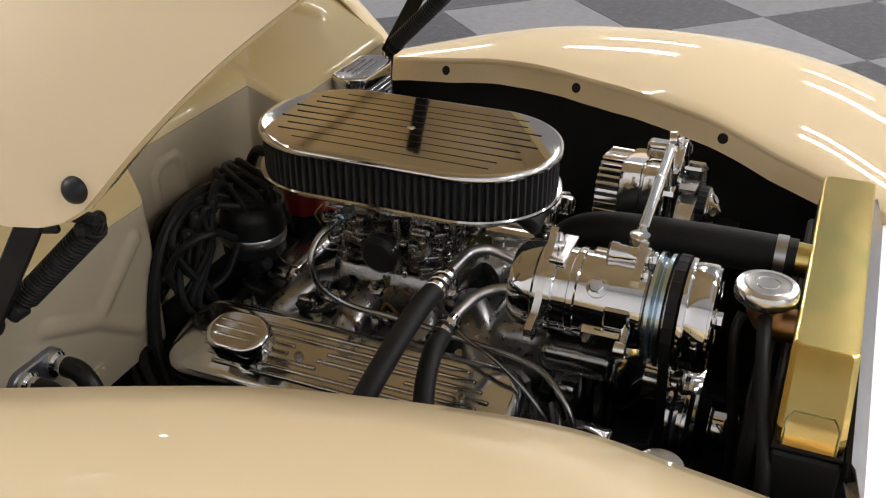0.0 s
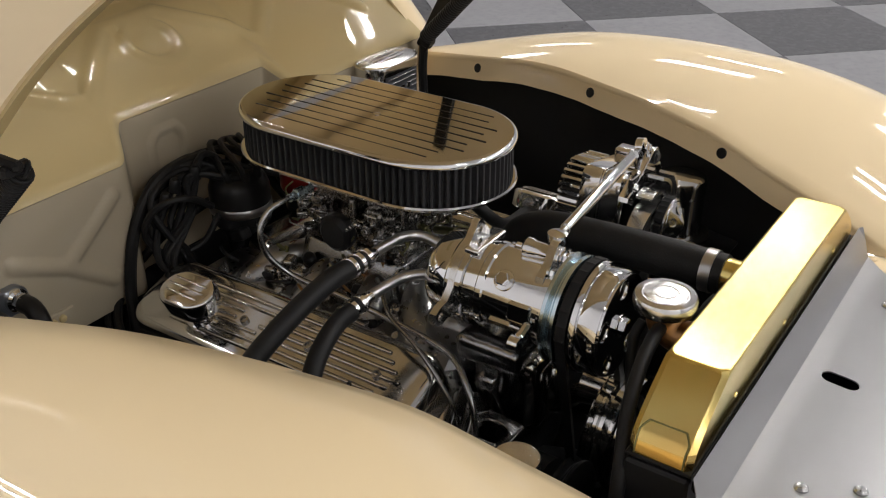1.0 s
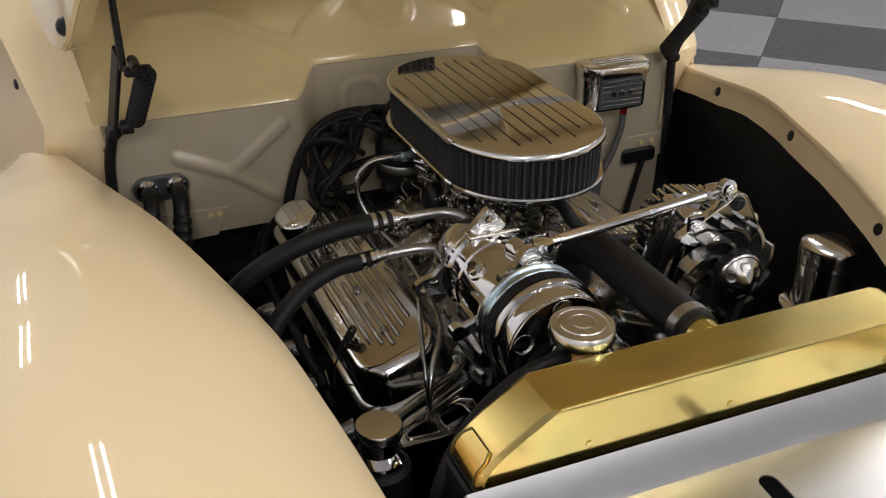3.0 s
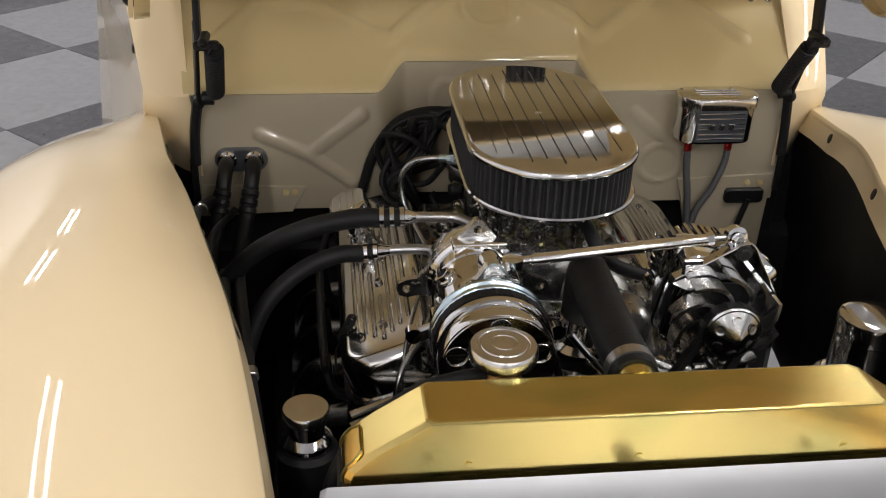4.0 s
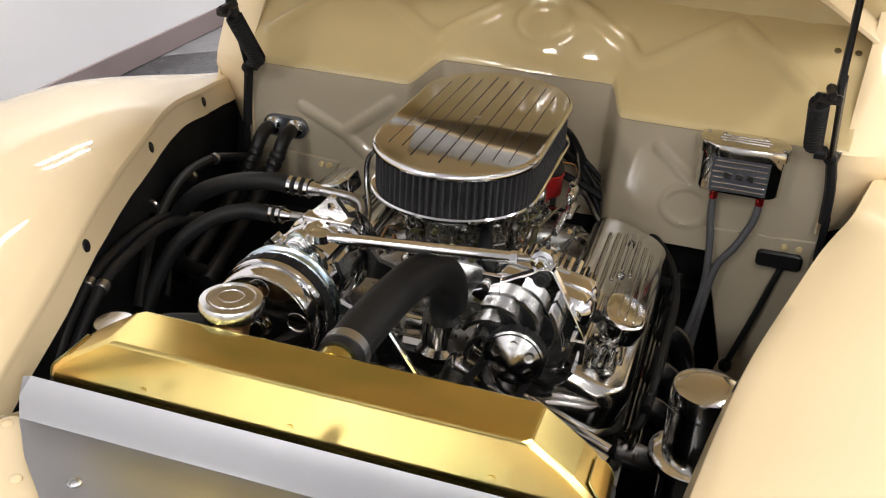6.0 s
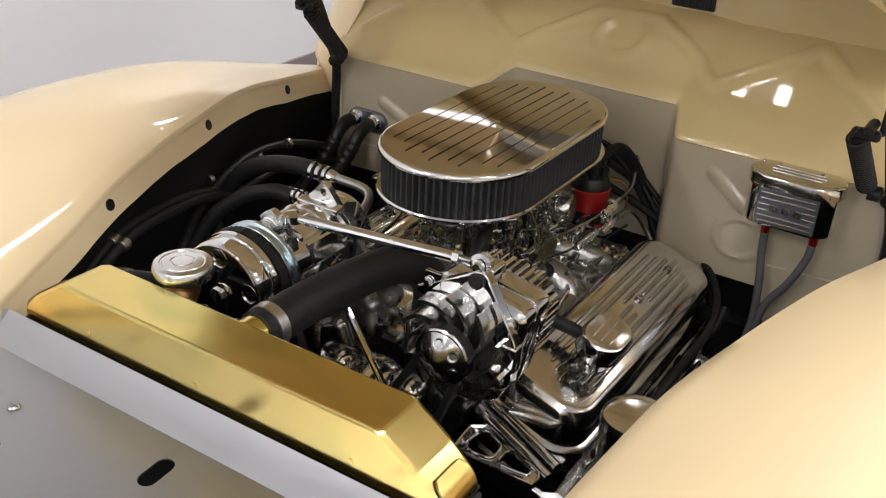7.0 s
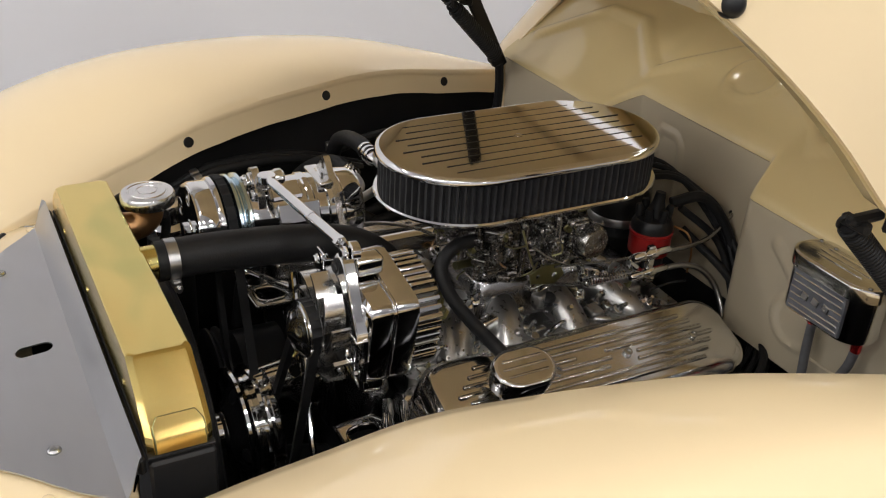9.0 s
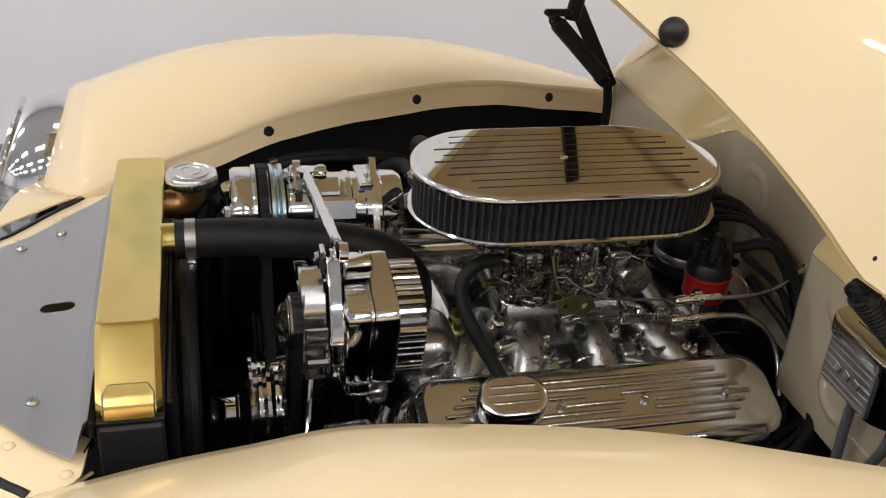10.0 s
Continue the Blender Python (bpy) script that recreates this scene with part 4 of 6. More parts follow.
        # intake runners
        for k, (y, yy) in enumerate(((0.030, 0.09), (0.125, 0.15), (0.235, 0.225), (0.345, 0.29))):
            part("intake_runner", tube([(side * 0.036, yy, 0.846), (side * 0.072, (y + 2 * yy) / 3, 0.846), (side * 0.102, (2 * y + yy) / 3, 0.832), (side * 0.128, y, 0.804), (side * 0.142, y, 0.77)], (lambda t: 0.024 + 0.012 * t) if k == 0 else (lambda t: 0.021 + 0.009 * t), 18, 5), INTAKE, e)
            part("flange_bolt", bolt((side * 0.128, y + 0.038, 0.826), (side * 0.5, 0, 1), 0.007, 0.008), STEEL, e)
        part("front_casting", soft((side * 0.078, -0.005, 0.840), (0.10, 0.085, 0.09), 0.03), INTAKE, e)
        part("front_web", soft((side * 0.085, -0.075, 0.80), (0.10, 0.035, 0.10), 0.015, Matrix.Rotation(side * radians(24), 3, "Y")), CAST, e)
    rnd = random.Random(23)
    for side in (-1, 1):
        for k in range(70 if side > 0 else 44):
            y = rnd.uniform(0.0, 0.40)
            w = rnd.random()
            at = Vector((side * (0.062 + 0.075 * w), y, 0.872 - 0.055 * w + rnd.uniform(-0.008, 0.010)))
            lean = Vector((side * rnd.uniform(0.0, 0.9), rnd.uniform(-0.4, 0.4), 1))
            kind = rnd.random()
            if kind < 0.40:
                size = (rnd.uniform(0.012, 0.030), rnd.uniform(0.012, 0.034), rnd.uniform(0.010, 0.022))
                part("intake_boss", soft(at, size, 0.005, Matrix.Rotation(rnd.uniform(-0.6, 0.6), 3, rnd.choice("XYZ")), 3), rnd.choice((INTAKE, INTAKE, CARB, POLISH) if side > 0 else (CAST, CARB, BLACK)), e)
            elif kind < 0.66:
                r = rnd.uniform(0.004, 0.008)
                part("stud", join(lathe([(r * 1.5, -0.008), (r * 1.5, 0.003), (r * 1.2, 0.004)], at, lean, 6), lathe([(r * 0.7, 0.002), (r * 0.7, rnd.uniform(0.010, 0.02)), (r * 0.4, 0.021)], at, lean, 12)), rnd.choice((STEEL, CHROME, GOLDZINC, STEEL) if side > 0 else (STEEL, CAST, GOLDZINC)), e)
            elif kind < 0.86:
                end = at + Vector((side * rnd.uniform(-0.02, 0.03), rnd.uniform(-0.06, 0.06), rnd.uniform(-0.012, 0.02)))
                mid = (at + end) / 2 + Vector((side * 0.008, 0, rnd.uniform(0.0, 0.018)))
                part("small_pipe", tube([at, mid, end], rnd.uniform(0.0014, 0.0032), 8, 5), rnd.choice((STEEL, CHROME, COPPER, RUBBER)), e)
            else:
                part("plug_cap", lathe([(0.009, -0.004), (0.010, 0.0), (0.010, 0.006), (0.007, 0.010), (0.002, 0.011)], at, lean, 18), rnd.choice((CHROME, POLISH, PLASTIC)), e)
    part("intake_valley", box((0, 0.195, 0.80), (0.29, 0.45, 0.06), 0.012), INTAKE, e)
    part("intake_end", soft((0.0, 0.02, 0.835), (0.16, 0.07, 0.05), 0.02), POLISH, e)
    part("intake_end", soft((0.0, 0.365, 0.835), (0.15, 0.06, 0.05), 0.02), CAST, e)
    part("intake_plenum", stack(rounded(0.065, 0.09, 0.02), [(0.02, 0.80), (0.006, 0.86), (0, 0.885), (-0.003, 0.888)], Matrix.Translation((0, 0.195, 0))), CAST, e)
    part("thermostat_housing", join(lathe([(0.04, 0), (0.04, 0.008), (0.030, 0.014), (0.027, 0.05)], (0.03, -0.015, 0.83), (0, -0.15, 1), 24), box((0.03, -0.015, 0.835), (0.11, 0.05, 0.014), 0.006)), POLISH, e)
    part("water_pump", join(lathe([(0.06, 0), (0.065, 0.02), (0.05, 0.06), (0.028, 0.08), (0.022, 0.13)], (0, -0.07, 0.765), (0, -1, 0), 28), soft((-0.055, -0.095, 0.77), (0.06, 0.05, 0.12), 0.022), soft((0.055, -0.095, 0.77), (0.06, 0.05, 0.12), 0.022)), POLISH, e)
    for i in range(10):
        a = 2 * math.pi * i / 10
        part("bolt", bolt((0.10 * math.cos(a), -0.072, 0.66 + 0.10 * math.sin(a)), (0, -1, 0), 0.006, 0.006), STEEL, e)
    for x, y, z in ((0.085, -0.03, 0.84), (-0.03, -0.03, 0.843), (0.09, 0.10, 0.83), (-0.09, 0.10, 0.83), (0.09, 0.30, 0.83), (-0.09, 0.30, 0.83)):
        part("bolt", bolt((x, y, z), (0, 0, 1), 0.008, 0.009), CHROME, e)
    # dipstick tube and small front fittings
    part("dipstick", tube([(-0.013, -0.130, 0.918), (0.058, -0.145, 0.835), (0.130, -0.160, 0.751), (0.17, -0.165, 0.69)], 0.0048, 10, 5), CHROME, e)
    part("oil_pan", box((0, 0.2, 0.46), (0.24, 0.5, 0.10), 0.03), BLACK, e)
    return e


engine()


def carburettor():
    c = thing("carburettor", (0, 0.195, 0.888), "dull cast aluminium four barrel carburettor with brass linkage", "carburettor")
    part("base_plate", box((0, 0.195, 0.894), (0.115, 0.155, 0.012), 0.003), CARB, c)
    part("body", join(soft((0, 0.195, 0.916), (0.112, 0.15, 0.040), 0.008), soft((0, 0.195, 0.956), (0.10, 0.138, 0.05), 0.008)), CARB, c)
    for x, y, sz in ((0.058, 0.140, 0.056), (0.056, 0.215, 0.040), (0.060, 0.262, 0.050), (-0.058, 0.150, 0.050), (-0.056, 0.245, 0.044), (0.030, 0.118, 0.046), (-0.030, 0.118, 0.046)):
        part("float_bowl", soft((x, y, 0.940), (0.026, 0.036, sz), 0.010), CARB, c)
        part("bowl_cover", soft((x * 1.12, y, 0.955), (0.018, 0.024, 0.012), 0.004), CARB, c)
        part("jet_plug", bolt((x * 1.28, y + 0.006, 0.936), (1 if x > 0 else -1, 0, 0), 0.006, 0.006), random.choice((GOLDZINC, STEEL)), c)
    for x, y in ((0.072, 0.168), (0.072, 0.222), (-0.072, 0.18), (0.055, 0.108), (-0.055, 0.108), (0.0, 0.112)):
        part("casting_post", lathe([(0.0055, 0.895), (0.0055, 0.972), (0.004, 0.976)], (x, y, 0), (0, 0, 1), 12), CARB, c)
    part("air_horn", lathe([(0.064, 0), (0.064, 0.008), (0.061, 0.012), (0.060, 0.016)], (0, 0.195, 0.966), (0, 0, 1), 36), CARB, c)
    for x, y, z in ((0.068, 0.14, 0.955), (0.068, 0.245, 0.95), (-0.068, 0.15, 0.95), (0.06, 0.12, 0.925), (0.066, 0.19, 0.93), (0.072, 0.21, 0.905), (0.055, 0.10, 0.94), (-0.066, 0.21, 0.93), (0.03, 0.108, 0.93), (-0.03, 0.108, 0.93), (0.0, 0.108, 0.91)):
        s = 1 if x > 0 else -1
        part("screw", bolt((x - s * 0.004, y, z), (s, -0.2, 0), 0.0045, 0.008), random.choice((STEEL, GOLDZINC, STEEL)), c)
    rnd = random.Random(11)
    for k in range(90):
        a = rnd.random() * 2 * math.pi
        x, y = (0.066 + 0.016 * rnd.random()) * max(-1, min(1, 1.25 * math.cos(a))), 0.195 + 0.098 * max(-1, min(1, 1.15 * math.sin(a)))
        z = 0.895 + 0.075 * rnd.random()
        kind = rnd.random()
        w = Vector((math.cos(a), math.sin(a), rnd.uniform(-0.3, 0.6)))
        if kind < 0.45:
            part("fitting", lathe([(0.004, -0.006), (0.004, 0.004), (0.0026, 0.005), (0.0026, 0.010), (0.001, 0.011)], (x, y, z), w, 10), rnd.choice((STEEL, CARB, GOLDZINC, CHROME)), c)
        elif kind < 0.75:
            part("lug", soft((x, y, z), (0.010 + 0.010 * rnd.random(), 0.010 + 0.014 * rnd.random(), 0.008 + 0.012 * rnd.random()), 0.003, Matrix.Rotation(a, 3, "Z")), CARB, c)
        else:
            p = Vector((x, y, z)) + w * 0.008
            q = p + Vector((rnd.uniform(-0.02, 0.02), rnd.uniform(-0.03, 0.03), rnd.uniform(-0.02, 0.015)))
            part("link_wire", tube([p, (p + q) / 2 + w * 0.008, q], 0.0013, 6, 4), rnd.choice((STEEL, GOLDZINC, COPPER)), c)
    lever = [(-0.035, -0.012), (0.02, -0.022), (0.04, -0.004), (0.03, 0.018), (-0.01, 0.02), (-0.04, 0.008)]
    lm = Matrix(((0, 0, 1, 0.094), (0.7, 0, 0, 0.195), (0, 0.75, 0, 0.902), (0, 0, 0, 1)))
    part("throttle_lever", plate(lever, [list(reversed(circle(0.018, -0.002, 0.006))), list(reversed(circle(-0.02, 0.0, 0.005)))], 0.003, lm), GOLDZINC, c, "greenish gold throttle lever")
    part("link_rod", tube([(0.086, 0.175, 0.945), (0.088, 0.20, 0.925), (0.086, 0.235, 0.905)], 0.0018, 6, 5), STEEL, c)
    part("link_rod", tube([(0.098, 0.205, 0.914), (0.110, 0.27, 0.914), (0.119, 0.33, 0.915)], 0.0018, 6, 5), STEEL, c)
    part("fast_idle_rod", tube([(0.08, 0.16, 0.97), (0.092, 0.165, 0.94), (0.088, 0.18, 0.91), (0.075, 0.20, 0.90)], 0.0016, 6, 5), GOLDZINC, c)
    part("choke_housing", join(lathe([(0.026, 0), (0.026, 0.018), (0.022, 0.024), (0.006, 0.026)], (0.066, 0.275, 0.93), (1, 0.15, 0), 24)), CARB, c)
    part("electric_choke", lathe([(0.027, 0), (0.027, 0.012), (0.02, 0.018), (0.004, 0.019)], (-0.075, 0.20, 0.925), (-1, 0, 0), 24), PLASTIC, c)
    part("vacuum_stub", tube([(0.03, 0.115, 0.905), (0.035, 0.085, 0.908)], 0.006, 10, 1), GOLDZINC, c)
    part("return_spring", tube([Vector((0.116, 0.246 + 0.07 * i / 120, 0.888)) + 0.0056 * Vector((math.cos(2 * math.pi * i / 8), 0, math.sin(2 * math.pi * i / 8))) for i in range(121)], 0.0014, 5, 1, False), CHROME, c)
    part("spring_rod", tube([(0.098, 0.195, 0.888), (0.114, 0.246, 0.888), (0.118, 0.345, 0.887)], 0.0020, 6, 3), STEEL, c)
    part("cable_bracket", join(box((0.118, 0.355, 0.898), (0.010, 0.012, 0.058), 0.002), box((0.098, 0.36, 0.872), (0.05, 0.012, 0.008), 0.002), box((0.078, 0.36, 0.856), (0.010, 0.02, 0.06), 0.002)), CHROME, c)
    for z in (0.915, 0.885):
        part("cable_fitting", join(lathe([(0.005, -0.034), (0.0072, -0.03), (0.0072, -0.014), (0.0055, -0.012), (0.0085, -0.004), (0.0085, 0.006), (0.0055, 0.008), (0.0055, 0.03), (0.004, 0.034)], (0.120, 0.355, z), (-0.06, 1, 0.02), 14)), CHROME, c)


carburettor()


def compressor():
    cx, cz = -0.118, 0.952
    back = (0, 1, 0)
    c = thing("air_conditioning_compressor", (cx, -0.09, 0.89), "chrome air conditioning compressor with a belt pulley", "compressor")
    body = part("body", lathe([(0.040, -0.165), (0.050, -0.162), (0.0525, -0.155), (0.0525, -0.085), (0.0545, -0.083), (0.0545, -0.076), (0.0525, -0.074), (0.0525, -0.058), (0.0565, -0.056), (0.0565, -0.036), (0.054, -0.033), (0.053, -0.012), (0.048, -0.004), (0.030, 0.0)], (cx, 0, cz), back, 48), CHROME, c)
    for a, y, w, h, l in ((62, -0.112, 0.030, 0.008, 0.045), (205, -0.12, 0.028, 0.012, 0.05), (172, -0.135, 0.024, 0.006, 0.03), (25, -0.10, 0.03, 0.006, 0.06)):
        r = 0.053
        an = radians(a)
        part("boss", box((cx + r * math.cos(an), y, cz + r * math.sin(an)), (h, l, w), 0.003, Matrix.Rotation(-an, 3, "Y")), CHROME, body)
    # mount flange round the case with three drilled ears
    def spot(a, r):
        return (r * math.cos(radians(a)), r * math.sin(radians(a)))
    ears = ((0.003, 0.065), (-0.081, -0.013), (0.083, -0.015))
    flange = [spot(a, 0.057) for a in range(20, 46, 8)] + [(0.030, 0.049), (0.011, 0.072), (0.008, 0.0765), (0.003, 0.0785), (-0.002, 0.0765), (-0.005, 0.072), (-0.026, 0.050)] + [spot(a, 0.057) for a in range(126, 170, 8)] + [(-0.068, 0.001), (-0.082, -0.001), (-0.091, -0.006), (-0.093, -0.014), (-0.089, -0.022), (-0.080, -0.025), (-0.066, -0.022)] + [spot(a, 0.057) for a in range(206, 336, 8)] + [(0.068, -0.024), (0.082, -0.027), (0.091, -0.023), (0.095, -0.015), (0.091, -0.007), (0.082, -0.003), (0.068, 0.001)]
    em = Matrix(((1, 0, 0, cx), (0, 0, -1, -0.040), (0, 1, 0, cz), (0, 0, 0, 1)))
    part("mount_flange", plate(flange, [list(reversed(circle(x, z, 0.0052, 16))) for x, z in ears], 0.009, em), CASTING, c)
    part("ear_foot", soft((cx + 0.004, -0.056, cz + 0.050), (0.066, 0.020, 0.009), 0.003), CASTING, c)
    # front head with a bolted boss on top
    fe = Matrix(((1, 0, 0, cx + 0.005), (0, 0, -1, -0.143), (0, 1, 0, cz + 0.044), (0, 0, 0, 1)))
    head = part("front_ear", plate([(-0.040, -0.012), (0.036, -0.012), (0.033, 0.006), (0.020, 0.014), (0.010, 0.030), (0.004, 0.034), (-0.002, 0.034), (-0.008, 0.030), (-0.018, 0.014), (-0.036, 0.004)], [], 0.010, fe), CASTING, c)
    part("boss", lathe([(0.0105, -0.108), (0.0130, -0.111), (0.0130, -0.118), (0.0112, -0.121), (0.0112, -0.140), (0.0130, -0.143), (0.0130, -0.156), (0.010, -0.158), (0.001, -0.158)], (cx + 0.006, 0, cz + 0.058), (0, 1, 0), 24), CHROME, head)
    for x, z, r in ((0.006, 0.058, 0.0080), (-0.018, 0.050, 0.006), (0.028, 0.050, 0.006)):
        part("bolt", join(bolt((cx + x, -0.154 if r < 0.008 else -0.158, cz + z), (0, -1, 0), r, 0.007), lathe([(r * 1.35, -0.001), (r * 1.35, 0.001), (r, 0.0015)], (cx + x, -0.154 if r < 0.008 else -0.158, cz + z), (0, -1, 0), 18)), CHROME, head)
    for x, z in ((-0.081, -0.013), (0.083, -0.015)):
        part("side_lug", join(box((cx + x * 0.80, -0.148, cz + z * 0.8), (0.028, 0.010, 0.018), 0.003, Matrix.Rotation(radians(-20 if x < 0 else 20), 3, "Y")), lathe([(0.003, -0.0062), (0.0095, -0.006), (0.0095, 0.006), (0.003, 0.0062)], (cx + x, -0.148, cz + z), (0, 1, 0), 18)), CHROME, c)
    part("filler_bolt", join(bolt((-0.158, -0.108, 0.988), (-0.72, 0, 0.69), 0.0088, 0.009), lathe([(0.0125, -0.006), (0.0125, 0.001)], (-0.158, -0.108, 0.988), (-0.72, 0, 0.69), 20)), CHROME, c)
    # plain bars where the lug carries raised characters
    for k in range(3):
        part("raised_bar", box((cx - 0.071, -0.0555, cz - 0.006), (0.004, 0.002, 0.008), 0.0005) if k == 0 else box((cx - 0.071 - 0.007 * (k - 1) + 0.004, -0.0555, cz - 0.004), (0.004, 0.002, 0.007), 0.0005), STEEL, body)
    part("pulley_rear", lathe([(0.045, -0.186), (0.064, -0.1855), (0.0665, -0.184), (0.0665, -0.180), (0.060, -0.176), (0.060, -0.1745), (0.0665, -0.171), (0.0665, -0.167), (0.064, -0.1655), (0.045, -0.165)], (cx, 0, cz), back, 56), ZINC, c, "blue zinc plated pulley rim")
    part("pulley_front", lathe([(0.045, -0.209), (0.0655, -0.2085), (0.0665, -0.206), (0.0665, -0.203), (0.060, -0.197), (0.058, -0.186)], (cx, 0, cz), back, 56), CHROME, c)
    part("clutch_drum", lathe([(0.056, -0.206), (0.0615, -0.207), (0.0635, -0.210), (0.0635, -0.230), (0.062, -0.2335), (0.059, -0.2345)], (cx, 0, cz), back, 56), CHROME, c)
    holes = [list(reversed(circle(0.0465 * math.cos(radians(18 + 72 * k)), 0.0465 * math.sin(radians(18 + 72 * k)), 0.0118, 24))) for k in range(5)]
    dm = Matrix(((1, 0, 0, cx), (0, 0, -1, -0.2325), (0, 1, 0, cz), (0, 0, 0, 1)))
    part("clutch_plate", plate(circle(0, 0, 0.0605, 56), holes, 0.004, dm), CHROME, c)
    for k in range(5):
        a = radians(18 + 72 * k)
        part("hole_rim", tube([(cx + 0.0465 * math.cos(a) + 0.0119 * math.cos(q), -0.2363, cz + 0.0465 * math.sin(a) + 0.0119 * math.sin(q)) for q in [2 * math.pi * i / 20 for i in range(21)]], 0.0006, 6, 1, False), CHROME, c)
    # black disc added behind the plate, giving its holes their shade
    part("hole_backing", lathe([(0.0005, 0), (0.030, 0), (0.058, 0), (0.058, 0.002)], (cx, -0.2275, cz), back, 32), BLACK, c)
    part("hub_nut", bolt((cx, -0.236, cz), (0, -1, 0), 0.010, 0.010), CHROME, c)
    # drive belt round pulley and crank
    b = []
    for k in range(13):
        a = radians(180 * k / 12)
        b.append((cx + 0.0635 * math.cos(a), -0.194, cz + 0.0635 * math.sin(a)))
    for k in range(13):
        a = radians(180 + 180 * k / 12)
        b.append((-0.01 + 0.078 * math.cos(a), -0.194, 0.60 + 0.078 * math.sin(a)))
    belt("compressor_drive_belt", b)
    return c


def belt(name, loop):
    """Cogged black belt as a closed band."""
    run = []
    for i in range(len(loop)):
        a, b = Vector(loop[i]), Vector(loop[(i + 1) % len(loop)])
        n = max(1, int((b - a).length / 0.004))
        run += [a.lerp(b, k / n) for k in range(n)]
    centre = sum(run, Vector()) / len(run)
    loops = []
    for i, p in enumerate(run):
        way = (run[(i + 1) % len(run)] - run[i - 1]).normalized()
        out = way.cross(Vector((0, 1, 0))).normalized()
        if out.dot(p - centre) < 0:
            out = -out
        cog = 0.0012 if i % 2 else 0.0
        loops.append([tuple(p + Vector((0, -0.006, 0)) + out * (0.004 - cog)), tuple(p + Vector((0, 0.006, 0)) + out * (0.004 - cog)), tuple(p + Vector((0, 0.0042, 0)) - out * 0.005), tuple(p + Vector((0, -0.0042, 0)) - out * 0.005)])
    loops.append(loops[0])
    solo("drive_belt", rings(loops, False, False), RUBBER, "black cogged rubber drive belt", "belt", run[0], "drive belts")


compressor()


def turnbuckle():
    a, b = Vector((-0.094, -0.138, 1.022)), Vector((0.168, -0.125, 1.040))
    t = thing("adjuster_rod", (a + b) / 2, "chrome adjuster rod between compressor and alternator", "rod")
    w = (b - a).normalized()
    part("tube", join(tube([a + w * 0.025, b - w * 0.035], 0.0068, 20, 1, False), lathe([(0.0072, -0.004), (0.0076, 0), (0.0072, 0.004)], a + w * 0.15, w, 20)), CHROME, t)
    part("lock_nut", lathe([(0.0078, -0.004), (0.0078, 0.004)], b - w * 0.031, w, 6), CHROME, t)
    part("end_screw", tube([b - w * 0.034, b - w * 0.012], 0.004, 12, 1, False), STEEL, t)
    part("rod_end", join(lathe([(0.007, -0.006), (0.0125, -0.005), (0.0125, 0.005), (0.007, 0.006)], b, (0.1, -1, 0.15), 22), bolt(b + Vector((0, -0.008, 0)), (0.1, -1, 0.1), 0.006, 0.006)), CHROME, t)
    part("rod_end", join(lathe([(0.007, -0.006), (0.012, -0.005), (0.012, 0.005), (0.007, 0.006)], a + w * 0.004, (0, 0, 1), 22), tube([a + w * 0.004, a + w * 0.026], 0.0055, 12, 1, False)), CHROME, t)


turnbuckle()


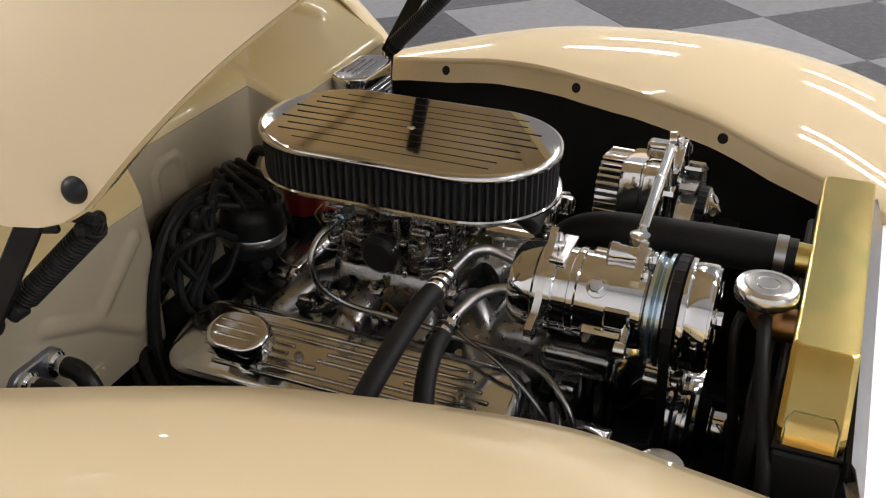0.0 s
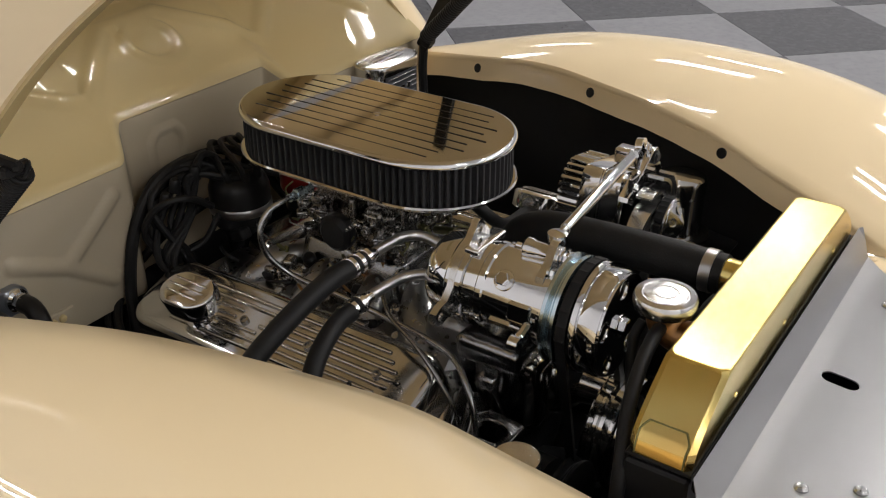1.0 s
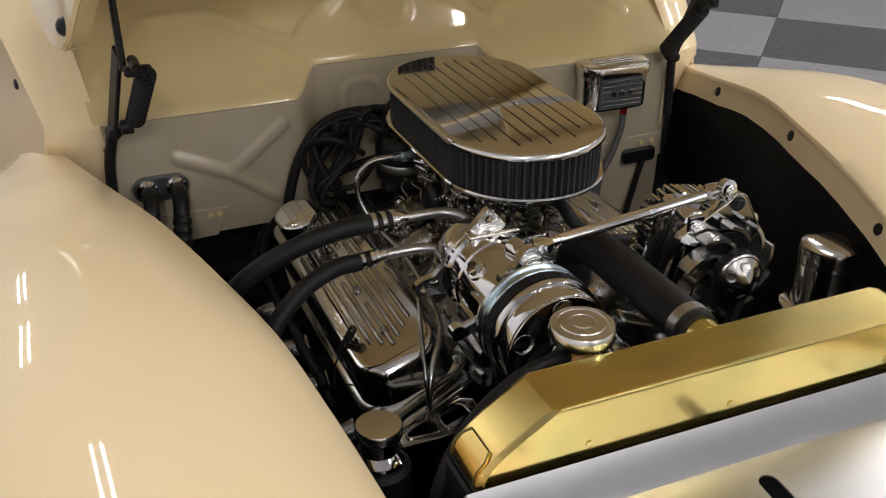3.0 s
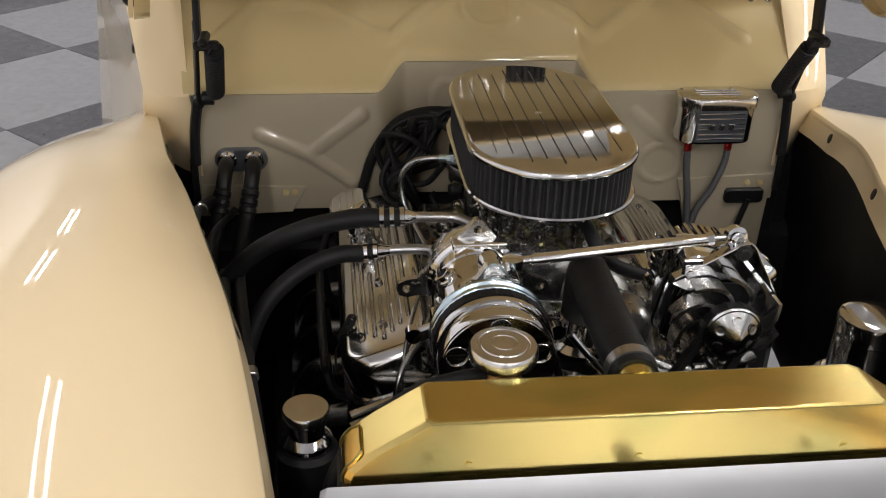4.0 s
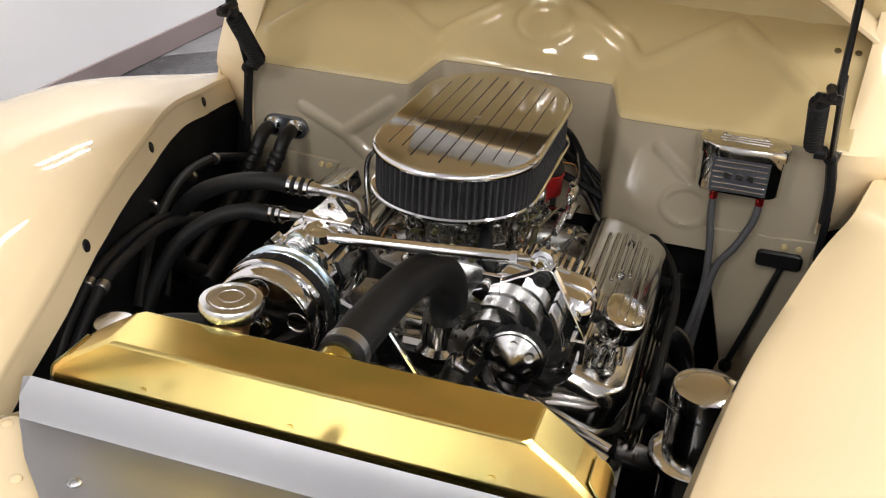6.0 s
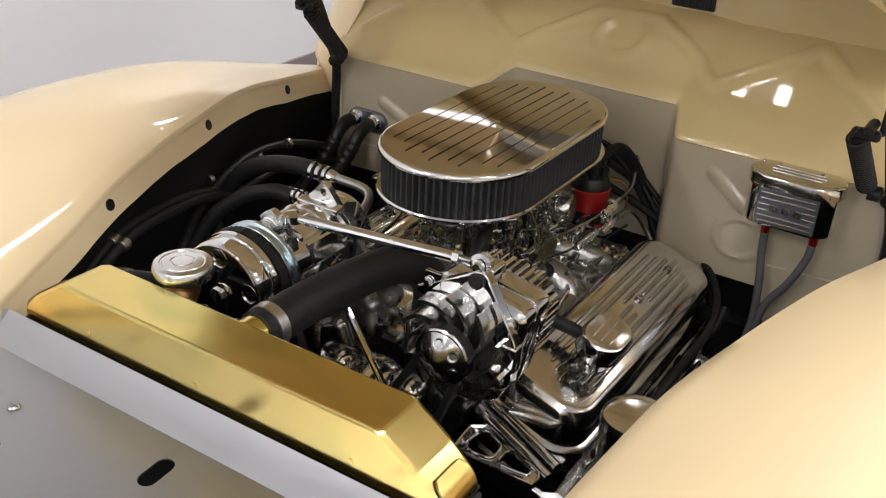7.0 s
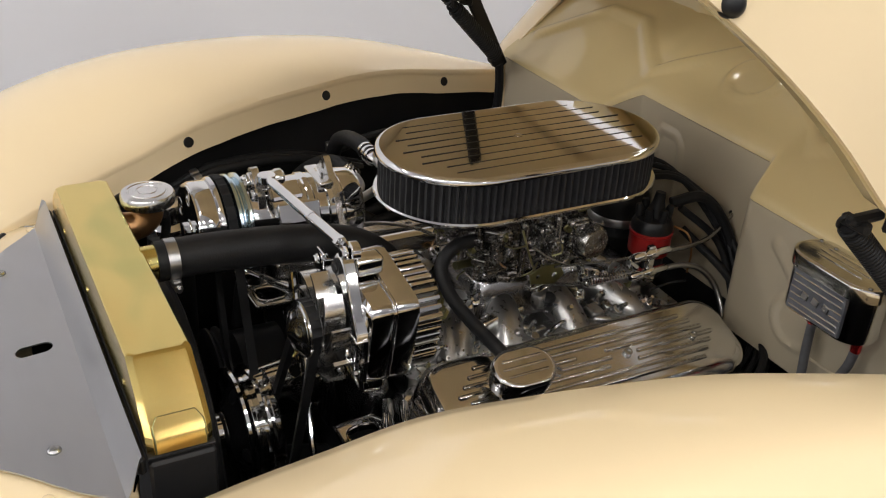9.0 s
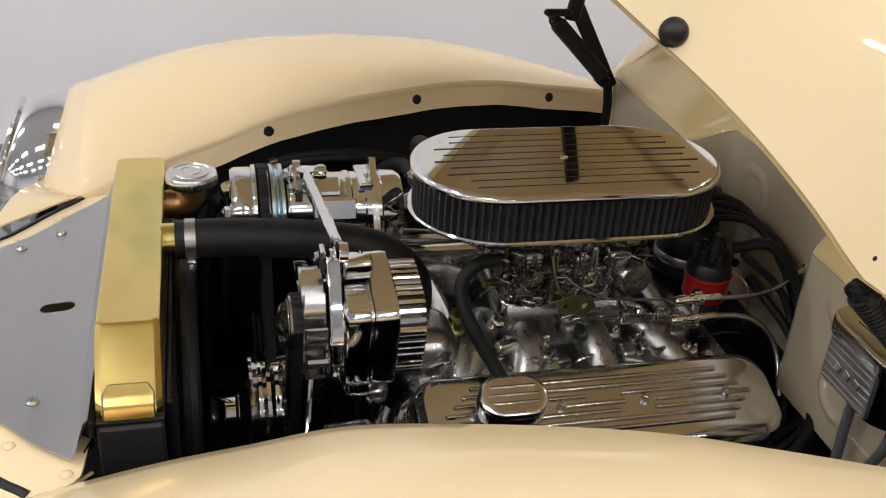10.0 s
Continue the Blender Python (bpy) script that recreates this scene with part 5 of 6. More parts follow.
def alternator():
    ax, az = 0.162, 0.949
    back = (0, 1, 0)
    al = thing("alternator", (ax, -0.07, 0.875), "chrome billet alternator with finned case and fan", "alternator")
    face = Matrix(((1, 0, 0, ax), (0, 0, -1, 0), (0, 1, 0, az), (0, 0, 0, 1))) @ Matrix.Rotation(radians(-11), 4, "Z")
    sq = rounded(0.0590, 0.0590, 0.016, 6)
    part("front_case", stack(sq, [(-0.004, 0.0975), (0, 0.0985), (0.0012, 0.104), (0.0005, 0.124), (-0.003, 0.128), (-0.012, 0.131)], face), CHROME, al)
    part("case_rib", stack(sq, [(0.0005, 0.0955), (0.0022, 0.0962), (0.0022, 0.0982), (0.0005, 0.0990)], face), CHROME, al)
    part("rear_case", stack(sq, [(-0.004, 0.066), (0.0, 0.0675), (0.0012, 0.074), (0.0005, 0.094), (-0.004, 0.0965)], face), CHROME, al)
    part("fin_core", lathe([(0.0555, -0.070), (0.0555, -0.038), (0.050, -0.033), (0.02, -0.031)], (ax, 0, az), back, 32), GROOVE, al)
    for k in range(40):
        a = 2 * math.pi * k / 40
        b = a + radians(11)
        out = min(0.0665, 0.0595 / max(abs(math.cos(b)), abs(math.sin(b))))
        mid, l = (out + 0.053) / 2, out - 0.053
        part("fin", box((ax + mid * math.cos(a), -0.051, az + mid * math.sin(a)), (l, 0.032, 0.0060), 0.0012, Matrix.Rotation(-a, 3, "Y")), CHROME, al)
    fx, fz = ax - 0.0035, az - 0.003
    part("fan_disc", lathe([(0.022, -0.150), (0.046, -0.1485), (0.046, -0.1455), (0.022, -0.145)], (fx, 0, fz), back, 40), BLACK, al)
    for k in range(10):
        # curved upright vane, swept outwards
        tip = radians(26 + 36 * k)
        vane = []
        for i in range(9):
            t = i / 8
            r, b = 0.031 + 0.0315 * t, tip - 0.70 * (1 - t ** 1.8)
            vane.append([(fx + r * math.cos(b), y - (0.0 if j else 0.0025 * math.sin(math.pi * t)), fz + r * math.sin(b)) for j, y in enumerate((-0.168, -0.162, -0.153, -0.146))])
        part("fan_blade", sheet(vane, 0.0045), CASTING, al)
    part("pulley", lathe([(0.022, -0.160), (0.033, -0.166), (0.0340, -0.168), (0.0340, -0.170), (0.027, -0.173), (0.027, -0.177), (0.0340, -0.181), (0.0340, -0.1835), (0.0320, -0.185)], (fx, 0, fz), back, 36), MACHINED, al)
    nose = part("nose_cone", lathe([(0.0310, -0.1835), (0.0304, -0.1855), (0.019, -0.1925), (0.006, -0.1995), (0.003, -0.2005), (0.0005, -0.2008)], (fx, 0, fz), back, 36), MACHINED, al)
    for k in range(6):
        a = radians(90 + 60 * k)
        w = Vector((0.52 * math.cos(a), -0.85, 0.52 * math.sin(a)))
        p = Vector((fx + 0.0215 * math.cos(a), -0.1915, fz + 0.0215 * math.sin(a)))
        part("dimple", lathe([(0.0066, 0.0), (0.0066, 0.0005), (0.0059, 0.0006), (0.0050, 0.0002), (0.0028, -0.0001), (0.001, -0.0001)], p, w, 16), STEEL if k % 2 else MACHINED, nose)
    br = [(-0.066, 0.041), (-0.064, 0.047), (-0.058, 0.050), (0.006, 0.086), (0.012, 0.0895), (0.019, 0.0895), (0.024, 0.085), (0.062, 0.018), (0.066, 0.006), (0.062, -0.002), (0.050, -0.004), (-0.045, 0.030)]
    bm_ = Matrix(((1, 0, 0, ax), (0, 0, -1, -0.129), (0, 1, 0, az), (0, 0, 0, 1)))
    part("top_bracket", plate(list(reversed(br)), [], 0.0135, bm_), CHROME, al)
    part("bracket_edge", tube([(ax + x, -0.142, az + z) for x, z in br[1:9]], 0.0013, 8, 1, False), CHROME, al)
    part("bracket_bolt", join(lathe([(0.0095, 0), (0.0095, 0.002), (0.0085, 0.003)], (ax + 0.011, -0.1425, az + 0.079), (0, -1, 0), 20), bolt((ax + 0.011, -0.1445, az + 0.079), (0, -1, 0), 0.0072, 0.005)), BLACK, al)
    part("bracket_tab", join(box((ax - 0.045, -0.140, az + 0.060), (0.022, 0.006, 0.022), 0.001), bolt((ax - 0.050, -0.144, az + 0.058), (0, -1, 0), 0.0045, 0.005)), CHROME, al)
    part("top_ear", soft((ax + 0.008, -0.108, az + 0.074), (0.024, 0.036, 0.024), 0.006), CHROME, al)
    part("bracket_lug", soft((ax + 0.058, -0.1365, az - 0.004), (0.018, 0.017, 0.032), 0.003), CHROME, al)
    part("lower_bracket", soft((ax - 0.005, -0.105, az - 0.078), (0.075, 0.034, 0.030), 0.010), CHROME, al)
    for x, z in ((-0.05, -0.03), (0.045, -0.045), (-0.04, 0.05)):
        part("through_bolt", bolt((ax + x, -0.132, az + z), (0, -1, 0), 0.004, 0.006), STEEL, al)
    b = []
    for k in range(13):
        a = radians(180 * k / 12 + 15)
        b.append((fx + 0.0315 * math.cos(a), -0.175, fz + 0.0315 * math.sin(a)))
    for k in range(13):
        a = radians(195 + 180 * k / 12)
        b.append((0.0 + 0.072 * math.cos(a), -0.175, 0.60 + 0.072 * math.sin(a)))
    belt("alternator_drive_belt", b)


alternator()


def lower_pulleys():
    p = thing("water_pump_pulley", (0, -0.19, 0.712), "black and chrome water pump pulley", "pulley")
    at = (0.006, -0.005, 0.702)
    part("rim", lathe([(0.070, -0.214), (0.082, -0.222), (0.087, -0.221), (0.088, -0.217), (0.079, -0.209), (0.079, -0.205), (0.088, -0.199), (0.088, -0.194), (0.079, -0.187), (0.079, -0.183), (0.088, -0.178), (0.086, -0.175), (0.05, -0.172)], at, (0, 1, 0), 48), CHROME, p)
    part("web", lathe([(0.024, -0.236), (0.040, -0.235), (0.046, -0.226), (0.066, -0.214), (0.072, -0.213), (0.072, -0.209), (0.03, -0.209)], at, (0, 1, 0), 44), BLACKGLOSS, p, "glossy black pulley face")
    part("hub", lathe([(0.022, -0.274), (0.0285, -0.2725), (0.0295, -0.270), (0.0295, -0.240), (0.033, -0.236), (0.033, -0.230)], at, (0, 1, 0), 32), CHROME, p)
    for k in range(4):
        b = radians(90 * k)
        part("lightening_hole", lathe([(0.0105, 0.0), (0.0105, 0.0014), (0.009, 0.0016), (0.001, 0.0012)], (at[0] + 0.057 * math.cos(b), -0.2242, at[2] + 0.057 * math.sin(b)), (0.5 * math.cos(b), -0.85, 0.5 * math.sin(b)), 18), BLACK, p)
    c = thing("crank_pulley", (0, -0.18, 0.51), "black steel crankshaft pulley wheel", "pulley")
    part("rim", lathe([(0.03, -0.215), (0.082, -0.212), (0.082, -0.165), (0.05, -0.16), (0.03, -0.08)], (0, 0, 0.59), (0, 1, 0), 40), BLACK, c)
    ps = thing("power_steering_pump", (-0.155, -0.17, 0.60), "black power steering pump with belt pulley", "pump")
    part("body", lathe([(0.03, -0.10), (0.055, -0.105), (0.055, -0.175), (0.04, -0.18)], (-0.155, 0, 0.69), (0, 1, 0), 28), BLACK, ps)
    part("pulley", lathe([(0.02, -0.212), (0.060, -0.215), (0.066, -0.212), (0.066, -0.208), (0.060, -0.204), (0.060, -0.201), (0.066, -0.197), (0.066, -0.193), (0.03, -0.188)], (-0.155, 0, 0.69), (0, 1, 0), 36), BLACK, ps)
    mount = thing("compressor_mount", (-0.12, -0.09, 0.84), "cast aluminium mount below the compressor", "bracket")
    part("saddle", soft((-0.125, -0.09, 0.880), (0.085, 0.09, 0.036), 0.012), CAST, mount)
    part("leg", soft((-0.11, -0.075, 0.835), (0.05, 0.05, 0.08), 0.015), CAST, mount)


lower_pulleys()


def radiator():
    r = thing("radiator", (0, -0.355, 0.52), "polished brass radiator with a black core", "radiator")

    def loop(z, xl, xr, yf, yb, c=0.006):
        return [(xl + c, yf, z), (xr - c, yf, z), (xr, yf + c, z), (xr, yb - c, z), (xr - c, yb, z), (xl + c, yb, z), (xl, yb - c, z), (xl, yf + c, z)]
    part("top_tank", rings([loop(0.930, -0.283, 0.291, -0.386, -0.323), loop(0.940, -0.2828, 0.2910, -0.387, -0.322), loop(0.948, -0.2795, 0.2875, -0.387, -0.322), loop(0.955, -0.2728, 0.2808, -0.387, -0.322), loop(0.962, -0.2652, 0.2732, -0.387, -0.322), loop(0.972, -0.252, 0.262, -0.387, -0.322), loop(0.9972, -0.2127, 0.2257, -0.387, -0.322), loop(0.9990, -0.2100, 0.2230, -0.3865, -0.3225), loop(1.0002, -0.2075, 0.2205, -0.3852, -0.3238), loop(1.0008, -0.2050, 0.2180, -0.3832, -0.3258)]), BRASS, r, "polished brass top tank with heat tint", 5)
    ends = [(0.9325, 0.2915), (0.940, 0.2910), (0.948, 0.2875), (0.955, 0.2808), (0.962, 0.2732)]
    for side in (-1, 1):
        skin = []
        for z, x in ends:
            y0 = 0.0245 if z < 0.958 else 0.0185
            skin.append([(0.004 + side * (x - 0.004 + 0.0012), -0.3545 + y0 * q, z + 0.0006) for q in (-1, -0.9, -0.3, 0.3, 0.9, 1)])
        patch = part("solder_patch", sheet(skin, 0.0016), BRASS, r)
        edge = [Vector(row[0]) for row in skin] + [Vector(q) for q in skin[-1]] + [Vector(row[-1]) for row in reversed(skin)]
        part("solder_seam", tube([p + Vector((side * 0.0008, 0, 0.0004)) for p in edge], 0.0009, 6, 2), GOLDZINC, patch)
    part("header_seam", box((0.004, -0.3545, 0.9285), (0.578, 0.067, 0.004), 0.001), BLACK, r)
    part("core", box((0.004, -0.3545, 0.72), (0.566, 0.052, 0.41), 0.004), BLACK, r)
    for side in (-1, 1):
        part("side_channel", box((0.004 + side * 0.287, -0.3545, 0.72), (0.012, 0.066, 0.41), 0.003), BLACK, r)
    part("gasket", box((0.004, -0.3935, 0.922), (0.58, 0.008, 0.022), 0.003), RUBBER, r)
    part("fan_shroud", join(tube([(0.0 + 0.19 * math.cos(a), -0.30, 0.74 + 0.19 * math.sin(a)) for a in [2 * math.pi * k / 28 for k in range(29)]], 0.014, 10, 1, False), box((0, -0.318, 0.72), (0.50, 0.012, 0.40), 0.004)), PLASTIC, r)
    for k, x in enumerate((-0.17, -0.01, 0.19)):
        part("rivet", lathe([(0.004, 0), (0.0035, 0.0015), (0.001, 0.002)], (x, -0.3865, 0.952), (0, -1, 0), 12), BRASS, r)
    part("filler_neck", tube([(-0.124, -0.322, 0.968), (-0.124, -0.302, 0.968), (-0.124, -0.288, 0.98), (-0.124, -0.286, 0.998)], 0.019, 20, 5), COPPER, r)
    part("filler_cap", lathe([(0.020, 0.992), (0.028, 0.994), (0.0335, 0.998), (0.0345, 1.002), (0.0345, 1.010), (0.0325, 1.0135), (0.026, 1.0148), (0.0252, 1.0139), (0.0235, 1.0139), (0.0227, 1.0150), (0.014, 1.0156), (0.0135, 1.0146), (0.012, 1.0146), (0.0115, 1.0158), (0.001, 1.0162)], (-0.124, -0.286, 0), (0, 0, 1), 48), CAPMETAL, r, "round machined radiator cap with ringed top")
    part("outlet_stub", tube([(0.005, -0.324, 0.981), (0.005, -0.292, 0.982)], 0.021, 24, 1), BRASS, r)


radiator()


def top_hose():
    h = thing("radiator_hose", (0.006, -0.30, 0.955), "thick black rubber radiator hose with steel clamps", "hose")
    run = spline([(0.005, -0.308, 0.981), (0.006, -0.24, 0.981), (0.010, -0.15, 0.976), (0.018, -0.075, 0.966), (0.028, -0.030, 0.943), (0.032, -0.010, 0.91), (0.031, -0.010, 0.87)], 10)
    part("hose", tube(run, 0.0245, 28, 1, False), RUBBER, h)
    ribs = []
    for i in range(3, 20):
        p, q = Vector(run[i]), Vector(run[i + 1])
        ribs.append(lathe([(0.0244, -0.0009), (0.02465, 0), (0.0244, 0.0009)], p, (q - p), 28))
    part("hose_ribs", join(*ribs), RUBBER, h)
    for y, w in ((-0.290, 0.013),):
        part("clamp", join(lathe([(0.0252, -w / 2), (0.0262, -w / 2), (0.0262, w / 2), (0.0252, w / 2)], (0.0055, y, 0.981), (0, 1, 0), 36), box((0.022, y, 0.958), (0.016, 0.012, 0.010), 0.002), bolt((0.034, y, 0.956), (1, 0, -0.2), 0.004, 0.006)), SATIN, h)


top_hose()


# ---- engine bay: smaller things ----
def canister():
    c = thing("overflow_canister", (0.363, -0.117, 0.70), "polished chrome overflow canister on a black bracket", "canister")
    at = (0.366, -0.117, 0)
    part("can", lathe([(0.038, 0.828), (0.0383, 0.83), (0.0383, 0.897)], at, (0, 0, 1), 36), POLISH, c)
    part("lid", lathe([(0.0386, 0.893), (0.0392, 0.895), (0.0392, 0.914), (0.0375, 0.9195), (0.033, 0.922), (0.022, 0.9232), (0.001, 0.9238)], at, (0, 0, 1), 36), POLISH, c)
    part("collar", lathe([(0.036, 0.812), (0.049, 0.814), (0.052, 0.818), (0.052, 0.825), (0.047, 0.829), (0.038, 0.830)], at, (0, 0, 1), 36), CHROME, c)
    part("lower_can", lathe([(0.034, 0.66), (0.036, 0.665), (0.036, 0.812), (0.03, 0.815)], at, (0, 0, 1), 32), CHROME, c)
    part("bracket", join(box((0.40, -0.16, 0.815), (0.10, 0.10, 0.006), 0.002), box((0.43, -0.12, 0.74), (0.02, 0.10, 0.16), 0.004)), BLACK, c)


canister()


def steering_reservoir():
    c = thing("steering_fluid_reservoir", (-0.32, -0.22, 0.70), "small chrome fluid reservoir cap on a black body", "reservoir")
    at = (-0.32, -0.222, 0)
    part("cap", lathe([(0.020, 0.884), (0.0245, 0.886), (0.0255, 0.889), (0.0255, 0.897), (0.024, 0.8995), (0.001, 0.9005)], at, (0, 0, 1), 32), CAPMETAL, c)
    part("neck", lathe([(0.026, 0.848), (0.028, 0.852), (0.028, 0.860), (0.024, 0.864), (0.020, 0.867), (0.020, 0.885)], at, (0, 0, 1), 32), CHROME, c)
    part("body", lathe([(0.030, 0.64), (0.034, 0.65), (0.034, 0.845), (0.028, 0.850)], at, (0, 0, 1), 28), BLACK, c)
    part("strap", box((-0.36, -0.21, 0.76), (0.08, 0.03, 0.02), 0.004), BLACK, c)


steering_reservoir()


def master_reservoir():
    c = thing("brake_fluid_reservoir", (0.362, 0.46, 0.925), "oval chrome remote brake fluid reservoir with red fittings", "reservoir")
    m = Matrix.Translation((0.363, 0.446, 0))
    out = oval(0.066, 0.033, 56)
    body = part("body", stack(out, [(-0.006, 0.926), (-0.001, 0.927), (0, 0.930), (0, 0.992)], m), CHROME, c)
    part("lid", stack(out, [(0.001, 0.986), (0.0032, 0.987), (0.0034, 1.0025), (0.0024, 1.0048), (0.0004, 1.006), (-0.002, 1.0062)], m), POLISH, c)
    for k in (-1, 0, 1):
        part("milled_line", stack(rounded(0.040 - 0.004 * abs(k), 0.0014, 0.0013, 3), [(0, 1.0055), (-0.0005, 1.0075)], m @ Matrix.Translation((0, 0.011 * k, 0))), CHROME, c)
    part("face_panel", box((0.363, 0.4135, 0.959), (0.086, 0.006, 0.056), 0.001), SLATE, c, "dark ribbed face of the reservoir")
    for z, w in ((0.981, 0.078), (0.972, 0.078), (0.945, 0.078), (0.937, 0.078), (0.963, 0.018), (0.954, 0.018)):
        for dx in ((0,) if w > 0.05 else (-0.032, 0.032)):
            part("rib", box((0.363 + dx, 0.4100, z), (w, 0.002, 0.0018), 0.0006), POLISH, body)
    # maker's mark kept as plain slanted bars
    for k in range(3):
        part("emblem_bar", box((0.346 + 0.017 * k, 0.4098, 0.9585), (0.011, 0.002, 0.0105), 0.001, Matrix.Rotation(radians(14), 3, "Y")), STEEL, body)
    for x in (0.306, 0.330, 0.392, 0.421):
        part("screw", lathe([(0.003, 0), (0.0025, 0.0015)], (x, 0.426 if int(x * 1000) % 2 else 0.466, 1.0060), (0, 0, 1), 10), STEEL, body)
    for x in (0.330, 0.402):
        part("red_fitting", join(lathe([(0.0075, 0.912), (0.0075, 0.927)], (x, 0.458, 0), (0, 0, 1), 6), lathe([(0.006, 0.897), (0.0068, 0.899), (0.0068, 0.912)], (x, 0.458, 0), (0, 0, 1), 16)), REDMETAL, c, "red anodised hose fitting")
    part("mount", box((0.363, 0.479, 0.955), (0.05, 0.006, 0.03), 0.003), STEEL, c)
    part("feed_hose", tube([(0.330, 0.458, 0.90), (0.333, 0.455, 0.86), (0.340, 0.45, 0.81), (0.342, 0.44, 0.74), (0.33, 0.42, 0.66)], 0.0062, 12, 6), BRAID, c, "grey braided hose")
    part("feed_hose", tube([(0.402, 0.458, 0.90), (0.398, 0.455, 0.87), (0.380, 0.45, 0.825), (0.355, 0.445, 0.78), (0.345, 0.435, 0.70), (0.34, 0.42, 0.64)], 0.0062, 12, 6), BRAID, c, "grey braided hose")


master_reservoir()


def bulkhead():
    b = thing("hose_bulkhead", (-0.43, 0.47, 0.888), "dark anodised bulkhead plate with two chrome hose fittings", "bulkhead fitting")
    m = Matrix(((1, 0, 0, -0.430), (0, 0, -1, 0.472), (0, 1, 0, 0.890), (0, 0, 0, 1)))
    part("plate", stack(oval(0.043, 0.020, 40), [(0, -0.004), (0, 0.006), (-0.002, 0.008)], m), SLATE, b)
    for i, x in enumerate((-0.452, -0.408)):
        part("fitting", join(lathe([(0.0155, 0), (0.0155, 0.006), (0.012, 0.009)], (x, 0.464, 0.893), (0, -1, 0), 24), lathe([(0.0115, 0.006), (0.0115, 0.022), (0.0095, 0.025)], (x, 0.464, 0.893), (0, -1, 0.05), 6)), CHROME, b)
        part("elbow", tube([(x, 0.446, 0.893), (x, 0.43, 0.892), (x - 0.002, 0.415, 0.882), (x - 0.006, 0.40, 0.86)], 0.0125, 16, 5), PLASTIC, b)
        run = [(x - 0.004, 0.405, 0.868), (x - 0.012, 0.375, 0.83), (x - 0.022, 0.33, 0.79), (x - 0.025, 0.26, 0.755), (x - 0.012, 0.15, 0.735)]
        part("hose", tube(run, 0.0125, 14, 6), RUBBER, b)
        for k in (0.2, 0.5, 0.8):
            p, q = Vector(run[0]).lerp(Vector(run[1]), k), Vector(run[1])
            part("tape_wrap", lathe([(0.0125, -0.006), (0.0145, -0.004), (0.0145, 0.004), (0.0125, 0.006)], p, q - Vector(run[0]), 14), PLASTIC, b)


bulkhead()


def ac_hose(points, metal, r, label):
    h = thing("air_conditioning_hose", points[0], label, "hose", "air conditioning hoses")
    part("hose", tube(points, r, 18, 8), RUBBER, h)
    part("metal_tube", tube(metal, 0.0066, 16, 6), SATIN, h, "bare aluminium hose end")
    w = (Vector(metal[1]) - Vector(metal[0])).normalized()
    p = Vector(metal[0])
    part("crimp", join(*[lathe([(r * 0.92, d), (r * 1.06, d + 0.001), (r * 1.06, d + 0.0065), (r * 0.92, d + 0.0075)], p, w, 24) for d in (-0.022, -0.009, 0.004)], lathe([(r * 0.80, -0.022), (r * 0.80, 0.014), (r * 0.62, 0.022), (0.0066, 0.026)], p, w, 24)), CHROME, h)
    part("crimp_band", join(*[lathe([(r * 0.93, d), (r * 0.93, d + 0.006)], p, w, 24) for d in (-0.0145, -0.0015)]), RUBBER, h)


ac_hose([(-0.216, 0.062, 0.979), (-0.255, 0.066, 0.978), (-0.32, 0.07, 0.962), (-0.385, 0.08, 0.925), (-0.435, 0.095, 0.86), (-0.445, 0.12, 0.78), (-0.43, 0.2, 0.72)],
        [(-0.204, 0.062, 0.980), (-0.165, 0.060, 0.981), (-0.128, 0.055, 0.981), (-0.108, 0.040, 0.978), (-0.101, 0.018, 0.970), (-0.100, -0.002, 0.962)], 0.0128, "thick black air conditioning hose with crimped end")
ac_hose([(-0.248, 0.044, 0.939), (-0.285, 0.040, 0.938), (-0.335, 0.028, 0.918), (-0.380, 0.005, 0.875), (-0.405, -0.03, 0.80), (-0.41, -0.08, 0.70), (-0.40, -0.10, 0.60)],
        [(-0.238, 0.045, 0.940), (-0.200, 0.040, 0.945), (-0.165, 0.030, 0.949), (-0.145, 0.012, 0.950), (-0.140, -0.008, 0.950)], 0.0115, "black air conditioning hose with crimped end")


def side_lines():
    """Hoses with steel collars that run down beside the right inner fender."""
    for k, (x, z) in enumerate(((-0.385, 0.9), (-0.405, 0.905))):
        h = thing("inner_fender_hose", (x, -0.16, z), "black hose with a steel collar along the inner fender", "hose", "inner fender hoses")
        pts = [(x - 0.03, 0.14, 0.86), (x - 0.018, 0.02, 0.90), (x - 0.006, -0.09, 0.908), (x + 0.004, -0.165, 0.898), (x + 0.018, -0.25, 0.85), (x + 0.02, -0.30, 0.77), (x + 0.02, -0.31, 0.66)]
        part("hose", tube(pts, 0.0078, 14, 7), RUBBER, h)
        part("collar", lathe([(0.0085, -0.007), (0.0095, -0.006), (0.0095, 0.006), (0.0085, 0.007)], (x + 0.0035, -0.158, 0.8995), (0.02, -0.09, -0.012), 16), SATIN, h)


side_lines()


